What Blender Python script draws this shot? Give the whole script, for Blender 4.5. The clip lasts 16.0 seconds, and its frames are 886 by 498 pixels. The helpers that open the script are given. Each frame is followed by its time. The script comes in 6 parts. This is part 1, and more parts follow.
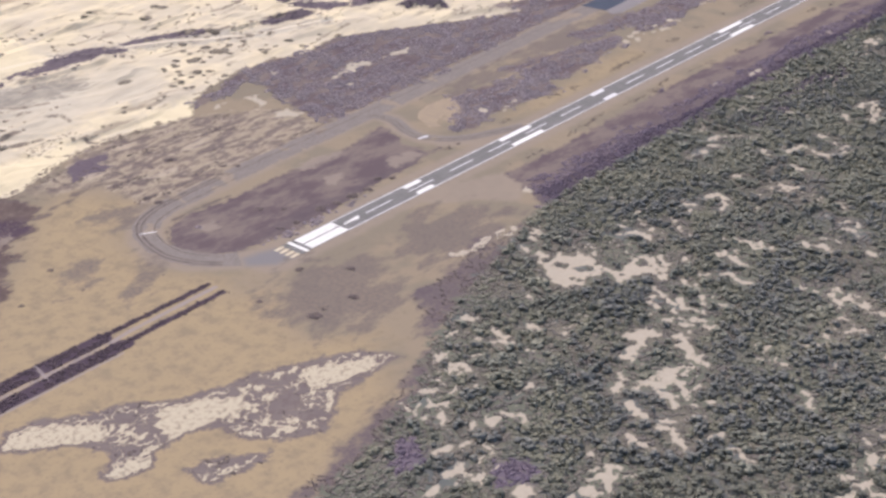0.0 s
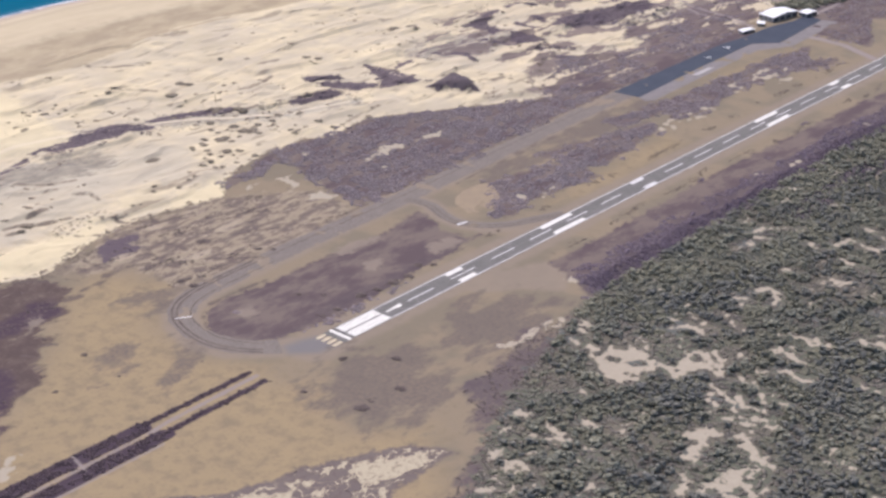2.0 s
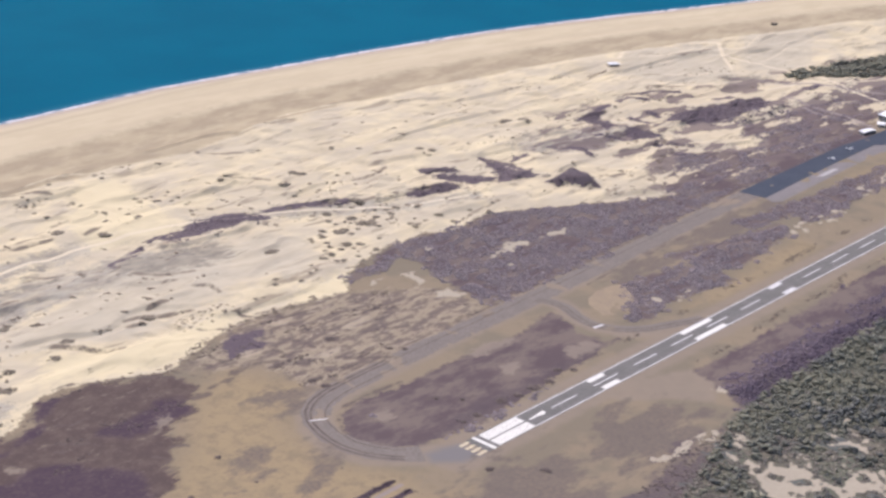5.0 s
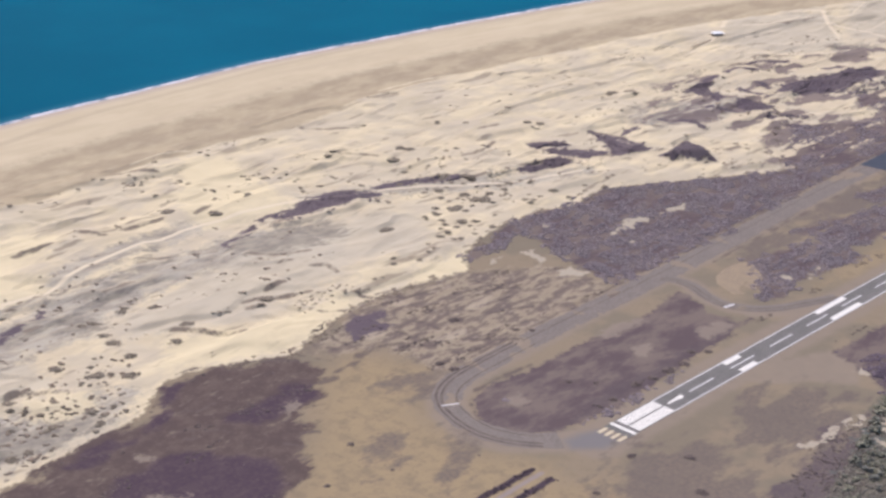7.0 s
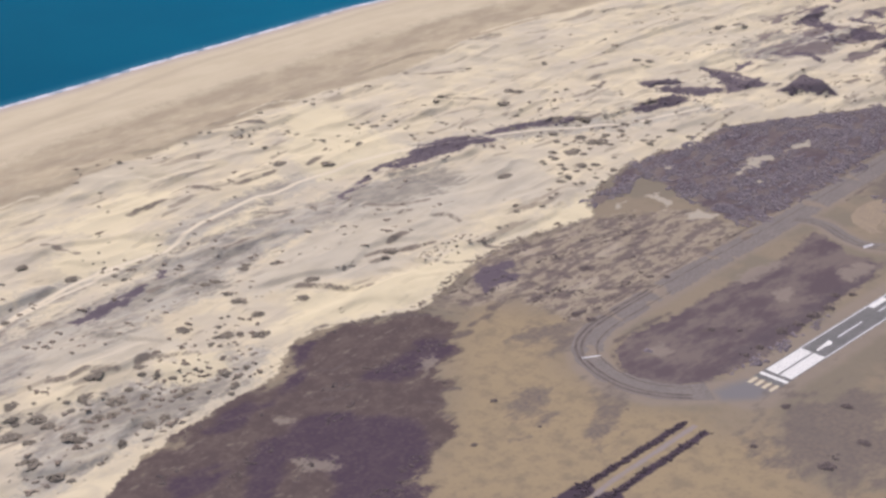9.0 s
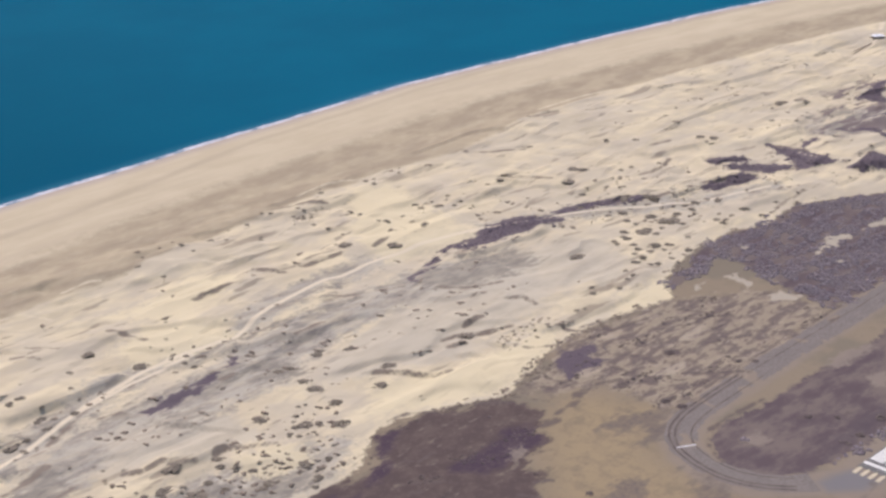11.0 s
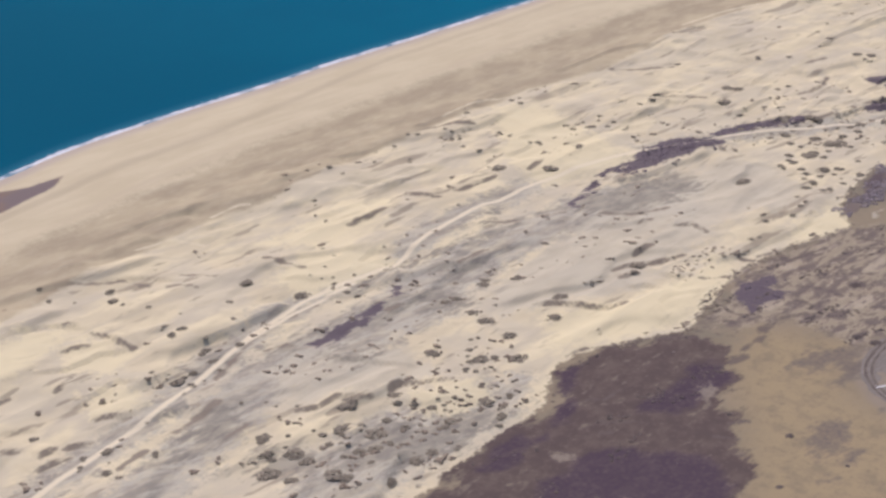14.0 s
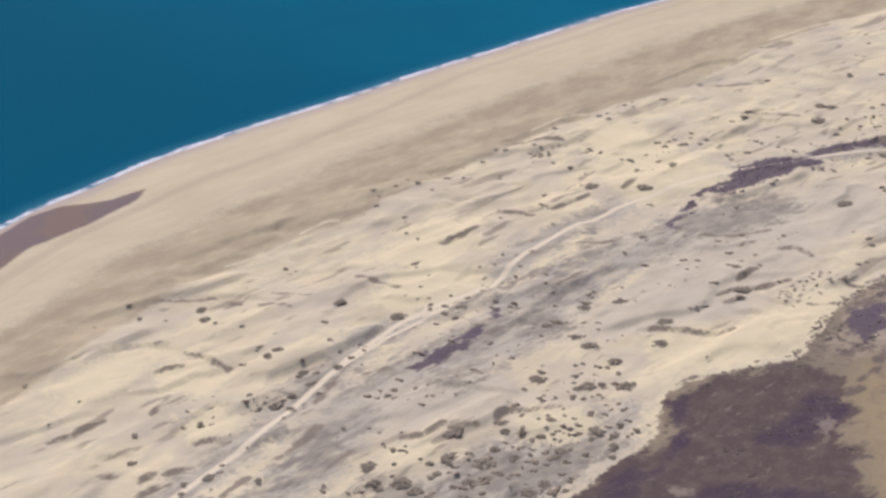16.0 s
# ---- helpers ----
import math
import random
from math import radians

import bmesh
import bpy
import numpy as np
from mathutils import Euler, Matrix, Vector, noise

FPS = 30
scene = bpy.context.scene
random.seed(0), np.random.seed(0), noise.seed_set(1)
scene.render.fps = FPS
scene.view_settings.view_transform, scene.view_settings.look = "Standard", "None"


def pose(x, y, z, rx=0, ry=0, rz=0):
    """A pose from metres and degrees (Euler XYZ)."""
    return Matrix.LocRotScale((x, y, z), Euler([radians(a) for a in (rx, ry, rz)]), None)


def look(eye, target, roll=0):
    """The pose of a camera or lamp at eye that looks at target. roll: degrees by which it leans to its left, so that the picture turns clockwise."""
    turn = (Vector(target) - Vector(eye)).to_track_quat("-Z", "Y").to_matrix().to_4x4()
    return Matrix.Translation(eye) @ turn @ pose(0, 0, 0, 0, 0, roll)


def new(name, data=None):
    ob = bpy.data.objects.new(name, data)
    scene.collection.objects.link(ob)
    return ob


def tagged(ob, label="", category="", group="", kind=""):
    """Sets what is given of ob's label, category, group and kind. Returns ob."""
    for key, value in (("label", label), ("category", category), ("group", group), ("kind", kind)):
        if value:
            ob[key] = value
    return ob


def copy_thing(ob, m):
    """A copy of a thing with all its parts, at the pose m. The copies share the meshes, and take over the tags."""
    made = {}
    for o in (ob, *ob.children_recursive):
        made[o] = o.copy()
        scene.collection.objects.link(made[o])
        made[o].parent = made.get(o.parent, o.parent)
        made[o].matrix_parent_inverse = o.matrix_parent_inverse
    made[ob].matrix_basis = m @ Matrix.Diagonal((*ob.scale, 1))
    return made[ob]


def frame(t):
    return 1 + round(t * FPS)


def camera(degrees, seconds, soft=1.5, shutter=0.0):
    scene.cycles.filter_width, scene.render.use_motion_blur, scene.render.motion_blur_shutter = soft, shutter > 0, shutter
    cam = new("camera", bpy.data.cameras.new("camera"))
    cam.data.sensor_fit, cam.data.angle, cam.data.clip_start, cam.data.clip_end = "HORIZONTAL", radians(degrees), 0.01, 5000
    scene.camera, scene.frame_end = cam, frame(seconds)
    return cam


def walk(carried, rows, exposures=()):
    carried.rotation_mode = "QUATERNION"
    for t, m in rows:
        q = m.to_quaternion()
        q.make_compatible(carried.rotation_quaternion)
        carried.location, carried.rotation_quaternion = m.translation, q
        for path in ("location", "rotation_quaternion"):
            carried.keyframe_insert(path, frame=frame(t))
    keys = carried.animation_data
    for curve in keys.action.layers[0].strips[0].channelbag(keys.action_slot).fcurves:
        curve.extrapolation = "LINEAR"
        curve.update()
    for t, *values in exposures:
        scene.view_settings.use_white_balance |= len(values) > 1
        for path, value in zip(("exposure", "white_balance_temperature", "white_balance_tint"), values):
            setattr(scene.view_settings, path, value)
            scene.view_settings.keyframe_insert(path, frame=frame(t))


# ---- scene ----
# camera and its flight
cam = camera(30.07, 16.0, soft=2.9)
walk(cam, [
    (0, look((-904.6, -907.5, 659.0), (80.72, -98.54, 0), 0.57)),
    (0.5, look((-905.7, -888.5, 655.4), (83.78, -65.92, 0), 0.55)),
    (1, look((-906.9, -869.6, 651.7), (99.51, -30.60, 0), 0.77)),
    (1.5, look((-908.1, -850.6, 648.1), (144.02, 5.52, 0), 1.45)),
    (2, look((-909.4, -831.7, 644.5), (195.69, 47.15, 0), 2.07)),
    (2.5, look((-910.8, -812.8, 640.9), (219.19, 86.42, 0), 2.41)),
    (3, look((-912.2, -793.9, 637.4), (221.95, 125.28, 0), 2.52)),
    (3.5, look((-913.7, -775.1, 634.0), (232.82, 165.22, 0), 2.58)),
    (4, look((-915.3, -756.3, 630.6), (262.06, 207.17, 0), 2.79)),
    (4.2, look((-915.9, -748.8, 629.3), (272.91, 223.71, 0), 2.87)),
    (6.3, look((-923.4, -670.6, 615.9), (297.64, 395.46, 0), 2.91)),
    (6.5, look((-924.2, -663.2, 614.7), (264.07, 381.74, 0), 2.65)),
    (7, look((-926.2, -644.8, 611.8), (163.75, 339.10, 0), 1.89)),
    (7.5, look((-928.3, -626.6, 608.9), (106.31, 339.47, 0), 1.04)),
    (8, look((-930.5, -608.4, 606.2), (60.57, 338.22, 0), 0.30)),
    (8.5, look((-932.8, -590.3, 603.5), (5.39, 318.15, 0), -0.27)),
    (9, look((-935.2, -572.3, 601.0), (-1.82, 337.89, 0), -0.53)),
    (11.5, look((-948.4, -484.4, 590.1), (95.32, 548.74, 0), -0.88)),
    (12, look((-951.3, -467.3, 588.3), (56.84, 560.58, 0), -1.21)),
    (12.5, look((-954.4, -450.3, 586.6), (-72.63, 512.88, 0), -2.15)),
    (13, look((-957.5, -433.5, 585.2), (-130.28, 470.31, 0), -2.03)),
    (13.5, look((-960.7, -416.8, 583.8), (-125.31, 474.57, 0), -1.62)),
    (14, look((-964.1, -400.4, 582.6), (-122.97, 505.15, 0), -1.67)),
    (14.5, look((-967.6, -384.1, 581.6), (-123.22, 536.00, 0), -1.64)),
    (15, look((-971.1, -368.0, 580.7), (-125.93, 560.99, 0), -1.53)),
    (15.5, look((-974.8, -352.1, 580.0), (-128.07, 576.72, 0), -1.28)),
    (16, look((-978.6, -336.4, 579.5), (-151.67, 590.01, 0), -1.37)),
], [(0, -0.02, 6300, 17), (2, -0.16, 6300, 17), (3, -0.18, 6300, 17), (4, -0.16, 6300, 17), (6.5, -0.22, 6300, 17), (7, -0.27, 6300, 17),
    (7.5, -0.32, 6300, 17), (9, -0.37, 6300, 17), (16, -0.47, 6300, 17)])

# sky and sun: hazy bright day, sun beyond the shore
SUN_EL, SUN_AZ = 57.0, 22.0      # degrees above the horizon; degrees from +y towards +x
world = bpy.data.worlds.new("sky")
scene.world = world
world.use_nodes = True
wn = world.node_tree.nodes
sky = wn.new("ShaderNodeTexSky")
sky.sky_type = "NISHITA"
sky.sun_disc = False
sky.sun_elevation = radians(SUN_EL)
sky.sun_rotation = radians(SUN_AZ)
sky.dust_density = 3.0
wn["Background"].inputs["Strength"].default_value = 0.19
world.node_tree.links.new(sky.outputs[0], wn["Background"].inputs["Color"])
sun_data = bpy.data.lights.new("sun", "SUN")
sun_data.energy, sun_data.angle, sun_data.color = 2.93, radians(0.6), (1.0, 0.925, 0.853)
sun = new("sun", sun_data)
away = Vector((math.sin(radians(SUN_AZ)) * math.cos(radians(SUN_EL)), math.cos(radians(SUN_AZ)) * math.cos(radians(SUN_EL)), math.sin(radians(SUN_EL))))
sun.matrix_world = look(away * 2000, (0, 0, 0))

# ---------------------------------------------------------------- materials


class Mat:
    """A node material with short helpers."""

    def __init__(self, name, rough=0.9, spec=0.2):
        self.m = bpy.data.materials.new(name)
        self.m.use_nodes = True
        self.t = self.m.node_tree
        self.b = self.t.nodes["Principled BSDF"]
        self.b.inputs["Roughness"].default_value = rough
        self.b.inputs["Specular IOR Level"].default_value = spec
        self.co = self.t.nodes.new("ShaderNodeTexCoord").outputs["Object"]

    def link(self, a, b):
        self.t.links.new(a, b)

    def put(self, socket, v):
        if hasattr(v, "is_output"):
            self.link(v, socket)
        elif isinstance(v, tuple):
            socket.default_value = (*v, 1.0) if len(v) == 3 and len(socket.default_value) == 4 else v
        else:
            socket.default_value = v

    def noise(self, size, detail=3.0, rough=0.55, stretch=(1, 1, 1), turn=0.0, kind="noise"):
        mp = self.t.nodes.new("ShaderNodeMapping")
        mp.inputs["Scale"].default_value = tuple(s / size for s in stretch)
        mp.inputs["Rotation"].default_value = (0, 0, radians(turn))
        self.link(self.co, mp.inputs["Vector"])
        if kind == "voronoi":
            n = self.t.nodes.new("ShaderNodeTexVoronoi")
            n.inputs["Scale"].default_value = 1.0
            self.link(mp.outputs[0], n.inputs["Vector"])
            return n.outputs["Distance"]
        n = self.t.nodes.new("ShaderNodeTexNoise")
        n.inputs["Scale"].default_value = 1.0
        n.inputs["Detail"].default_value = detail
        n.inputs["Roughness"].default_value = rough
        self.link(mp.outputs[0], n.inputs["Vector"])
        return n.outputs[0]

    def math(self, op, a, b=0.0, c=0.0):
        n = self.t.nodes.new("ShaderNodeMath")
        n.operation = op
        for s, v in zip(n.inputs, (a, b, c)):
            self.put(s, v)
        return n.outputs[0]

    def ramp(self, v, lo, hi, to_lo=0.0, to_hi=1.0):
        n = self.t.nodes.new("ShaderNodeMapRange")
        n.interpolation_type = "SMOOTHSTEP"
        for k, x in zip(("Value", "From Min", "From Max", "To Min", "To Max"), (v, lo, hi, to_lo, to_hi)):
            self.put(n.inputs[k], x)
        return n.outputs[0]

    def mix(self, f, a, b, mode="MIX"):
        n = self.t.nodes.new("ShaderNodeMix")
        n.data_type, n.blend_type = "RGBA", mode
        self.put(n.inputs[0], f)
        self.put(n.inputs[6], a)
        self.put(n.inputs[7], b)
        return n.outputs[2]

    def attr(self, name):
        n = self.t.nodes.new("ShaderNodeAttribute")
        n.attribute_name = name
        return n.outputs["Fac"]

    def island(self):
        return self.t.nodes.new("ShaderNodeNewGeometry").outputs["Random Per Island"]

    def random(self):
        return self.t.nodes.new("ShaderNodeObjectInfo").outputs["Random"]

    def bump(self, h, strength, dist):
        n = self.t.nodes.new("ShaderNodeBump")
        n.inputs["Strength"].default_value, n.inputs["Distance"].default_value = strength, dist
        self.link(h, n.inputs["Height"])
        self.link(n.outputs[0], self.b.inputs["Normal"])

    def color(self, v):
        self.put(self.b.inputs["Base Color"], v)
        return self.m


def plain(name, c, c2, size, rough=0.8, spec=0.3, fine=0.0, metal=0.0):
    m = Mat(name, rough, spec)
    m.b.inputs["Metallic"].default_value = metal
    n = m.noise(size)
    col = m.mix(m.ramp(n, 0.3, 0.7), c, c2)
    if fine:
        col = m.mix(m.ramp(m.noise(fine, 2), 0.35, 0.7, 0, 0.5), col, tuple(x * 0.55 for x in c))
    m.bump(m.noise(size / 6), 0.2, 0.02)
    return m.color(col)


def leafy(name, c, c2, c3, rough=0.85):
    """Foliage: tone differs from clump to clump and by broad drifts."""
    m = Mat(name, rough, 0.15)
    r, broad = m.island(), m.noise(45, 3)
    col = m.mix(m.ramp(r, 0.15, 0.85), c, c2)
    col = m.mix(m.ramp(broad, 0.42, 0.66, 0, 0.8), col, c3)
    col = m.mix(m.ramp(m.noise(1.3, 2), 0.4, 0.65, 0, 0.2), col, tuple(x * 0.5 for x in c))
    m.bump(m.noise(0.8), 0.5, 0.3)
    return m.color(col)


def ground_material():
    m = Mat("land", 0.95, 0.1)
    n60, n12, n3, n1 = m.noise(70, 4), m.noise(14, 4, 0.6), m.noise(3.5, 3, 0.6), m.noise(1.2, 2)
    nd = m.noise(30, 5, 0.6, (0.45, 1, 1), 8)             # drawn out along the shore
    nf = m.noise(9, 4, 0.65, (0.5, 1, 1), 8)
    wob = m.math("ADD", m.math("MULTIPLY_ADD", n12, 36.0, -18.0), m.math("MULTIPLY_ADD", n3, 14.0, -7.0))

    def edge(name, amp=1.0, soft=1.5, shift=0.0):
        return m.ramp(m.math("MULTIPLY_ADD", wob, amp, m.attr(name)), shift - soft, shift + soft)

    # dry grass plain
    col = m.mix(m.ramp(n60, 0.44, 0.57), (0.252, 0.203, 0.142), (0.208, 0.174, 0.128))
    straw = m.mix(m.ramp(n12, 0.4, 0.65), (0.325, 0.249, 0.148), (0.265, 0.207, 0.132))
    col = m.mix(m.math("MULTIPLY", edge("straw", 1.6, 22), 0.9), col, straw)
    col = m.mix(m.ramp(n12, 0.5, 0.75, 0, 0.32), col, (0.185, 0.15, 0.105))
    col = m.mix(m.ramp(n3, 0.56, 0.70, 0, 0.22), col, (0.15, 0.125, 0.09))
    # bare verges beside the pavements
    col = m.mix(m.math("MULTIPLY", edge("dirt", 0.25, 5), 0.85), col, m.mix(n12, (0.228, 0.186, 0.148), (0.282, 0.232, 0.178)))
    col = m.mix(m.math("MULTIPLY", edge("pad", 0.15, 6), 0.8), col, (0.178, 0.172, 0.180))
    # thin scrub
    smear = m.noise(24, 5, 0.65, (0.5, 1, 1), 20)
    thin = m.math("MULTIPLY", m.ramp(m.math("MULTIPLY_ADD", m.math("SUBTRACT", smear, 0.5), 170.0, m.attr("thin")), -14, 8), m.ramp(n3, 0.35, 0.65, 0.55, 0.92))
    col = m.mix(thin, col, m.mix(n12, (0.12, 0.096, 0.09), (0.178, 0.147, 0.125)))
    col = m.mix(m.math("MULTIPLY", m.ramp(m.math("MULTIPLY_ADD", m.math("SUBTRACT", smear, 0.5), 90.0, m.attr("ragged")), -8, 10), m.ramp(n3, 0.3, 0.6, 0.6, 0.95)), col, m.mix(n12, (0.085, 0.066, 0.08), (0.14, 0.112, 0.112)))
    # wet meadow with heath
    marsh = m.mix(m.ramp(n12, 0.4, 0.66), (0.098, 0.072, 0.067), (0.13, 0.098, 0.084))
    marsh = m.mix(m.ramp(n3, 0.55, 0.75, 0, 0.2), marsh, (0.27, 0.225, 0.17))
    marsh = m.mix(m.ramp(nf, 0.56, 0.68, 0, 0.5), marsh, (0.25, 0.205, 0.155))
    nm = m.noise(30, 7, 0.7, (0.5, 1, 1), 10)
    dark_heath = m.ramp(m.math("MULTIPLY_ADD", m.math("SUBTRACT", nm, 0.5), 48.0, m.attr("heath")), -5, 3)
    marsh = m.mix(m.math("MULTIPLY", dark_heath, m.ramp(n3, 0.3, 0.7, 0.95, 0.6)), marsh, m.mix(n12, (0.064, 0.043, 0.065), (0.083, 0.058, 0.072)))
    col = m.mix(m.ramp(m.math("MULTIPLY_ADD", m.math("SUBTRACT", nm, 0.5), 105.0, m.attr("marsh")), -5, 6), col, marsh)
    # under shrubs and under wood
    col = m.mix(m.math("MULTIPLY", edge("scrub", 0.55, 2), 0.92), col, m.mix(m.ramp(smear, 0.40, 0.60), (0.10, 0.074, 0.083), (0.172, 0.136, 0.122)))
    # dim: darker strips, one of them the shade beside the wood
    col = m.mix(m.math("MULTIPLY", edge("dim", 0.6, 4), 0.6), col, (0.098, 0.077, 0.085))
    floor = m.mix(m.ramp(n60, 0.42, 0.58), (0.132, 0.134, 0.10), (0.15, 0.135, 0.105))
    floor = m.mix(m.ramp(m.noise(55, 4, 0.6), 0.52, 0.64, 0, 0.8), floor, (0.112, 0.120, 0.118))
    floor = m.mix(m.ramp(n3, 0.5, 0.7, 0, 0.4), floor, (0.105, 0.105, 0.085))
    floor = m.mix(edge("plum", 1.0, 5), floor, (0.135, 0.108, 0.128))
    col = m.mix(edge("wood", 1.2, 4), col, floor)
    # dune sand
    sand = m.mix(m.ramp(nd, 0.38, 0.62), (0.65, 0.556, 0.373), (0.56, 0.476, 0.329))
    sand = m.mix(m.ramp(nf, 0.54, 0.72, 0, 0.25), sand, (0.45, 0.378, 0.272))
    sand = m.mix(m.ramp(n60, 0.44, 0.58, 0, 0.75), sand, (0.52, 0.453, 0.338))
    tint = m.noise(48, 4, 0.6, (0.55, 1, 1), 12)            # thin dry grass over the sand
    sand = m.mix(m.ramp(tint, 0.53, 0.66, 0, 0.55), sand, (0.455, 0.39, 0.27))
    sand = m.mix(m.ramp(m.noise(26, 4, 0.6, (0.3, 1, 1), -6), 0.54, 0.63, 0, 0.5), sand, (0.475, 0.412, 0.318))
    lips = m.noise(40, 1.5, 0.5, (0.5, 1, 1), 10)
    # shading on one side of the lips, painted into the sand
    lee_shade = m.math("MULTIPLY", m.ramp(lips, 0.5, 0.56, 0.35, 0.0), m.ramp(lips, 0.47, 0.5))
    sand = m.mix(lee_shade, sand, (0.445, 0.385, 0.295))
    dash = m.noise(10, 3, 0.5, (0.22, 1, 1), -10)
    dash = m.math("MULTIPLY", m.ramp(dash, 0.60, 0.65, 0, 0.65), m.ramp(m.noise(75, 3, 0.6), 0.42, 0.55))
    sand = m.mix(dash, sand, (0.255, 0.21, 0.16))
    broad = m.math("MULTIPLY", m.ramp(m.noise(22, 4, 0.55, (0.17, 1, 1), 4), 0.61, 0.66, 0, 0.7), m.ramp(m.noise(90, 2), 0.4, 0.55))
    sand = m.mix(broad, sand, (0.275, 0.228, 0.172))
    comb = m.noise(12, 5, 0.65, (0.28, 1, 1), -24)
    grey = m.mix(m.ramp(comb, 0.42, 0.6), (0.425, 0.386, 0.315), (0.268, 0.241, 0.203))
    grey = m.mix(m.ramp(n1, 0.52, 0.68, 0, 0.35), grey, (0.20, 0.17, 0.142))
    sand = m.mix(m.math("MULTIPLY", edge("grey", 1.4, 8), m.ramp(nf, 0.35, 0.6, 0.55, 0.95)), sand, grey)
    sand = m.mix(m.math("MULTIPLY", edge("pale", 1.2, 9), 0.8), sand, m.mix(m.ramp(comb, 0.4, 0.65), (0.50, 0.444, 0.342), (0.43, 0.377, 0.29)))
    sand = m.mix(m.math("MULTIPLY", edge("cream", 1.4, 8), 0.75), sand, (0.665, 0.57, 0.37))
    growth = m.ramp(m.math("MULTIPLY_ADD", m.math("SUBTRACT", m.noise(6, 5, 0.7, (0.35, 1, 1), -8), 0.5), 85.0, m.attr("sward")), -5, 7)
    sand = m.mix(m.math("MULTIPLY", growth, 0.75), sand, m.mix(m.ramp(nf, 0.4, 0.6), (0.30, 0.268, 0.212), (0.20, 0.178, 0.15)))
    # lips: dark growth, together with the shade of the slopes as colour
    sand = m.mix(m.math("MULTIPLY", m.ramp(m.math("MULTIPLY_ADD", m.math("SUBTRACT", m.noise(11, 4, 0.6, (0.6, 1, 1), 5), 0.48), 14.0, m.attr("lip")), -1.3, 1.3), 0.9), sand, m.mix(n3, (0.185, 0.15, 0.12), (0.27, 0.222, 0.172)))
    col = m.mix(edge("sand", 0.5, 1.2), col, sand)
    # far dunes where sand and growth lie in long streaks
    rows_ = m.noise(34, 5, 0.62, (0.4, 1, 1), 6)
    far = edge("streaky", 1.4, 10)
    col = m.mix(m.math("MULTIPLY", far, m.ramp(rows_, 0.455, 0.425, 0, 0.95)), col, (0.56, 0.475, 0.335))
    col = m.mix(m.math("MULTIPLY", far, m.ramp(rows_, 0.512, 0.54, 0, 0.85)), col, (0.165, 0.128, 0.125))
    # mottled fringe of heath, grass and drifted sand
    streaks = m.noise(11, 5, 0.65, (0.4, 1, 1), 4)
    mot = m.mix(m.ramp(streaks, 0.46, 0.56), (0.31, 0.255, 0.185), (0.155, 0.122, 0.11))
    mot = m.mix(m.ramp(nd, 0.57, 0.66, 0, 0.7), mot, (0.45, 0.375, 0.28))
    flecks = m.noise(5.5, 4, 0.6, (0.5, 1, 1), -12)
    mot = m.mix(m.ramp(flecks, 0.57, 0.63, 0, 0.75), mot, (0.12, 0.092, 0.088))
    mot = m.mix(m.ramp(flecks, 0.41, 0.36, 0, 0.6), mot, (0.40, 0.335, 0.25))
    col = m.mix(m.math("MULTIPLY", edge("mottle", 1.5, 6), 0.85), col, mot)
    col = m.mix(m.math("MULTIPLY", edge("fade", 0.6, 3), 0.75), col, m.mix(n3, (0.235, 0.193, 0.16), (0.285, 0.235, 0.185)))
    col = m.mix(m.math("MULTIPLY", m.ramp(m.math("MULTIPLY_ADD", m.math("SUBTRACT", nf, 0.5), 12.0, m.attr("tuft")), -1.4, 1.2), 0.8), col, m.mix(n3, (0.105, 0.08, 0.075), (0.15, 0.12, 0.105)))
    col = m.mix(m.math("MULTIPLY", m.ramp(m.math("MULTIPLY_ADD", m.math("SUBTRACT", nf, 0.48), 32.0, m.attr("islet")), -1.5, 1.5), 0.95), col, m.mix(n3, (0.095, 0.072, 0.092), (0.14, 0.112, 0.122)))
    # open sand amid shrubs and wood
    lace = m.noise(7, 3, 0.55, (0.7, 1, 1), 25)
    drift = m.mix(n3, (0.50, 0.432, 0.31), (0.39, 0.335, 0.245))
    frayed = m.math("ADD", m.math("MULTIPLY_ADD", m.math("SUBTRACT", lace, 0.49), 14.0, m.attr("blow")), m.math("MULTIPLY_ADD", n1, 6.0, -3.0))
    col = m.mix(m.ramp(frayed, -0.8, 0.8), col, m.mix(n3, (0.45, 0.392, 0.302), (0.33, 0.285, 0.222)))
    # the patch west of the wood: sand in a net of low growth
    net = m.math("SUBTRACT", 3.2, m.math("MULTIPLY", m.math("ABSOLUTE", m.math("SUBTRACT", m.noise(11, 3, 0.5, (0.75, 1, 1), 25), 0.5)), 75.0))
    net = m.math("ADD", net, m.math("MULTIPLY_ADD", m.noise(40, 2), 14.0, -9.0))
    cores = m.math("MULTIPLY_ADD", m.math("SUBTRACT", lace, 0.52), 34.0, m.attr("bare"))
    bare = m.math("MINIMUM", m.math("MAXIMUM", net, cores), m.math("MULTIPLY_ADD", m.math("SUBTRACT", n12, 0.5), 16.0, m.math("SUBTRACT", m.attr("patch"), 3.0)))
    col = m.mix(m.math("MULTIPLY", edge("patch", 0.4, 3), 0.8), col, m.mix(n12, (0.150, 0.123, 0.117), (0.19, 0.158, 0.142)))
    rim = m.ramp(bare, -3.5, -0.5, 0, 0.75)
    col = m.mix(m.math("MULTIPLY", rim, m.ramp(m.attr("patch"), -1, 1)), col, (0.135, 0.105, 0.095))
    stipple = m.math("MULTIPLY", m.ramp(m.noise(4.2, 3, 0.6), 0.52, 0.60, 0, 0.7), m.ramp(n12, 0.38, 0.55, 0.3, 1.0))
    drift = m.mix(stipple, drift, (0.215, 0.18, 0.14))
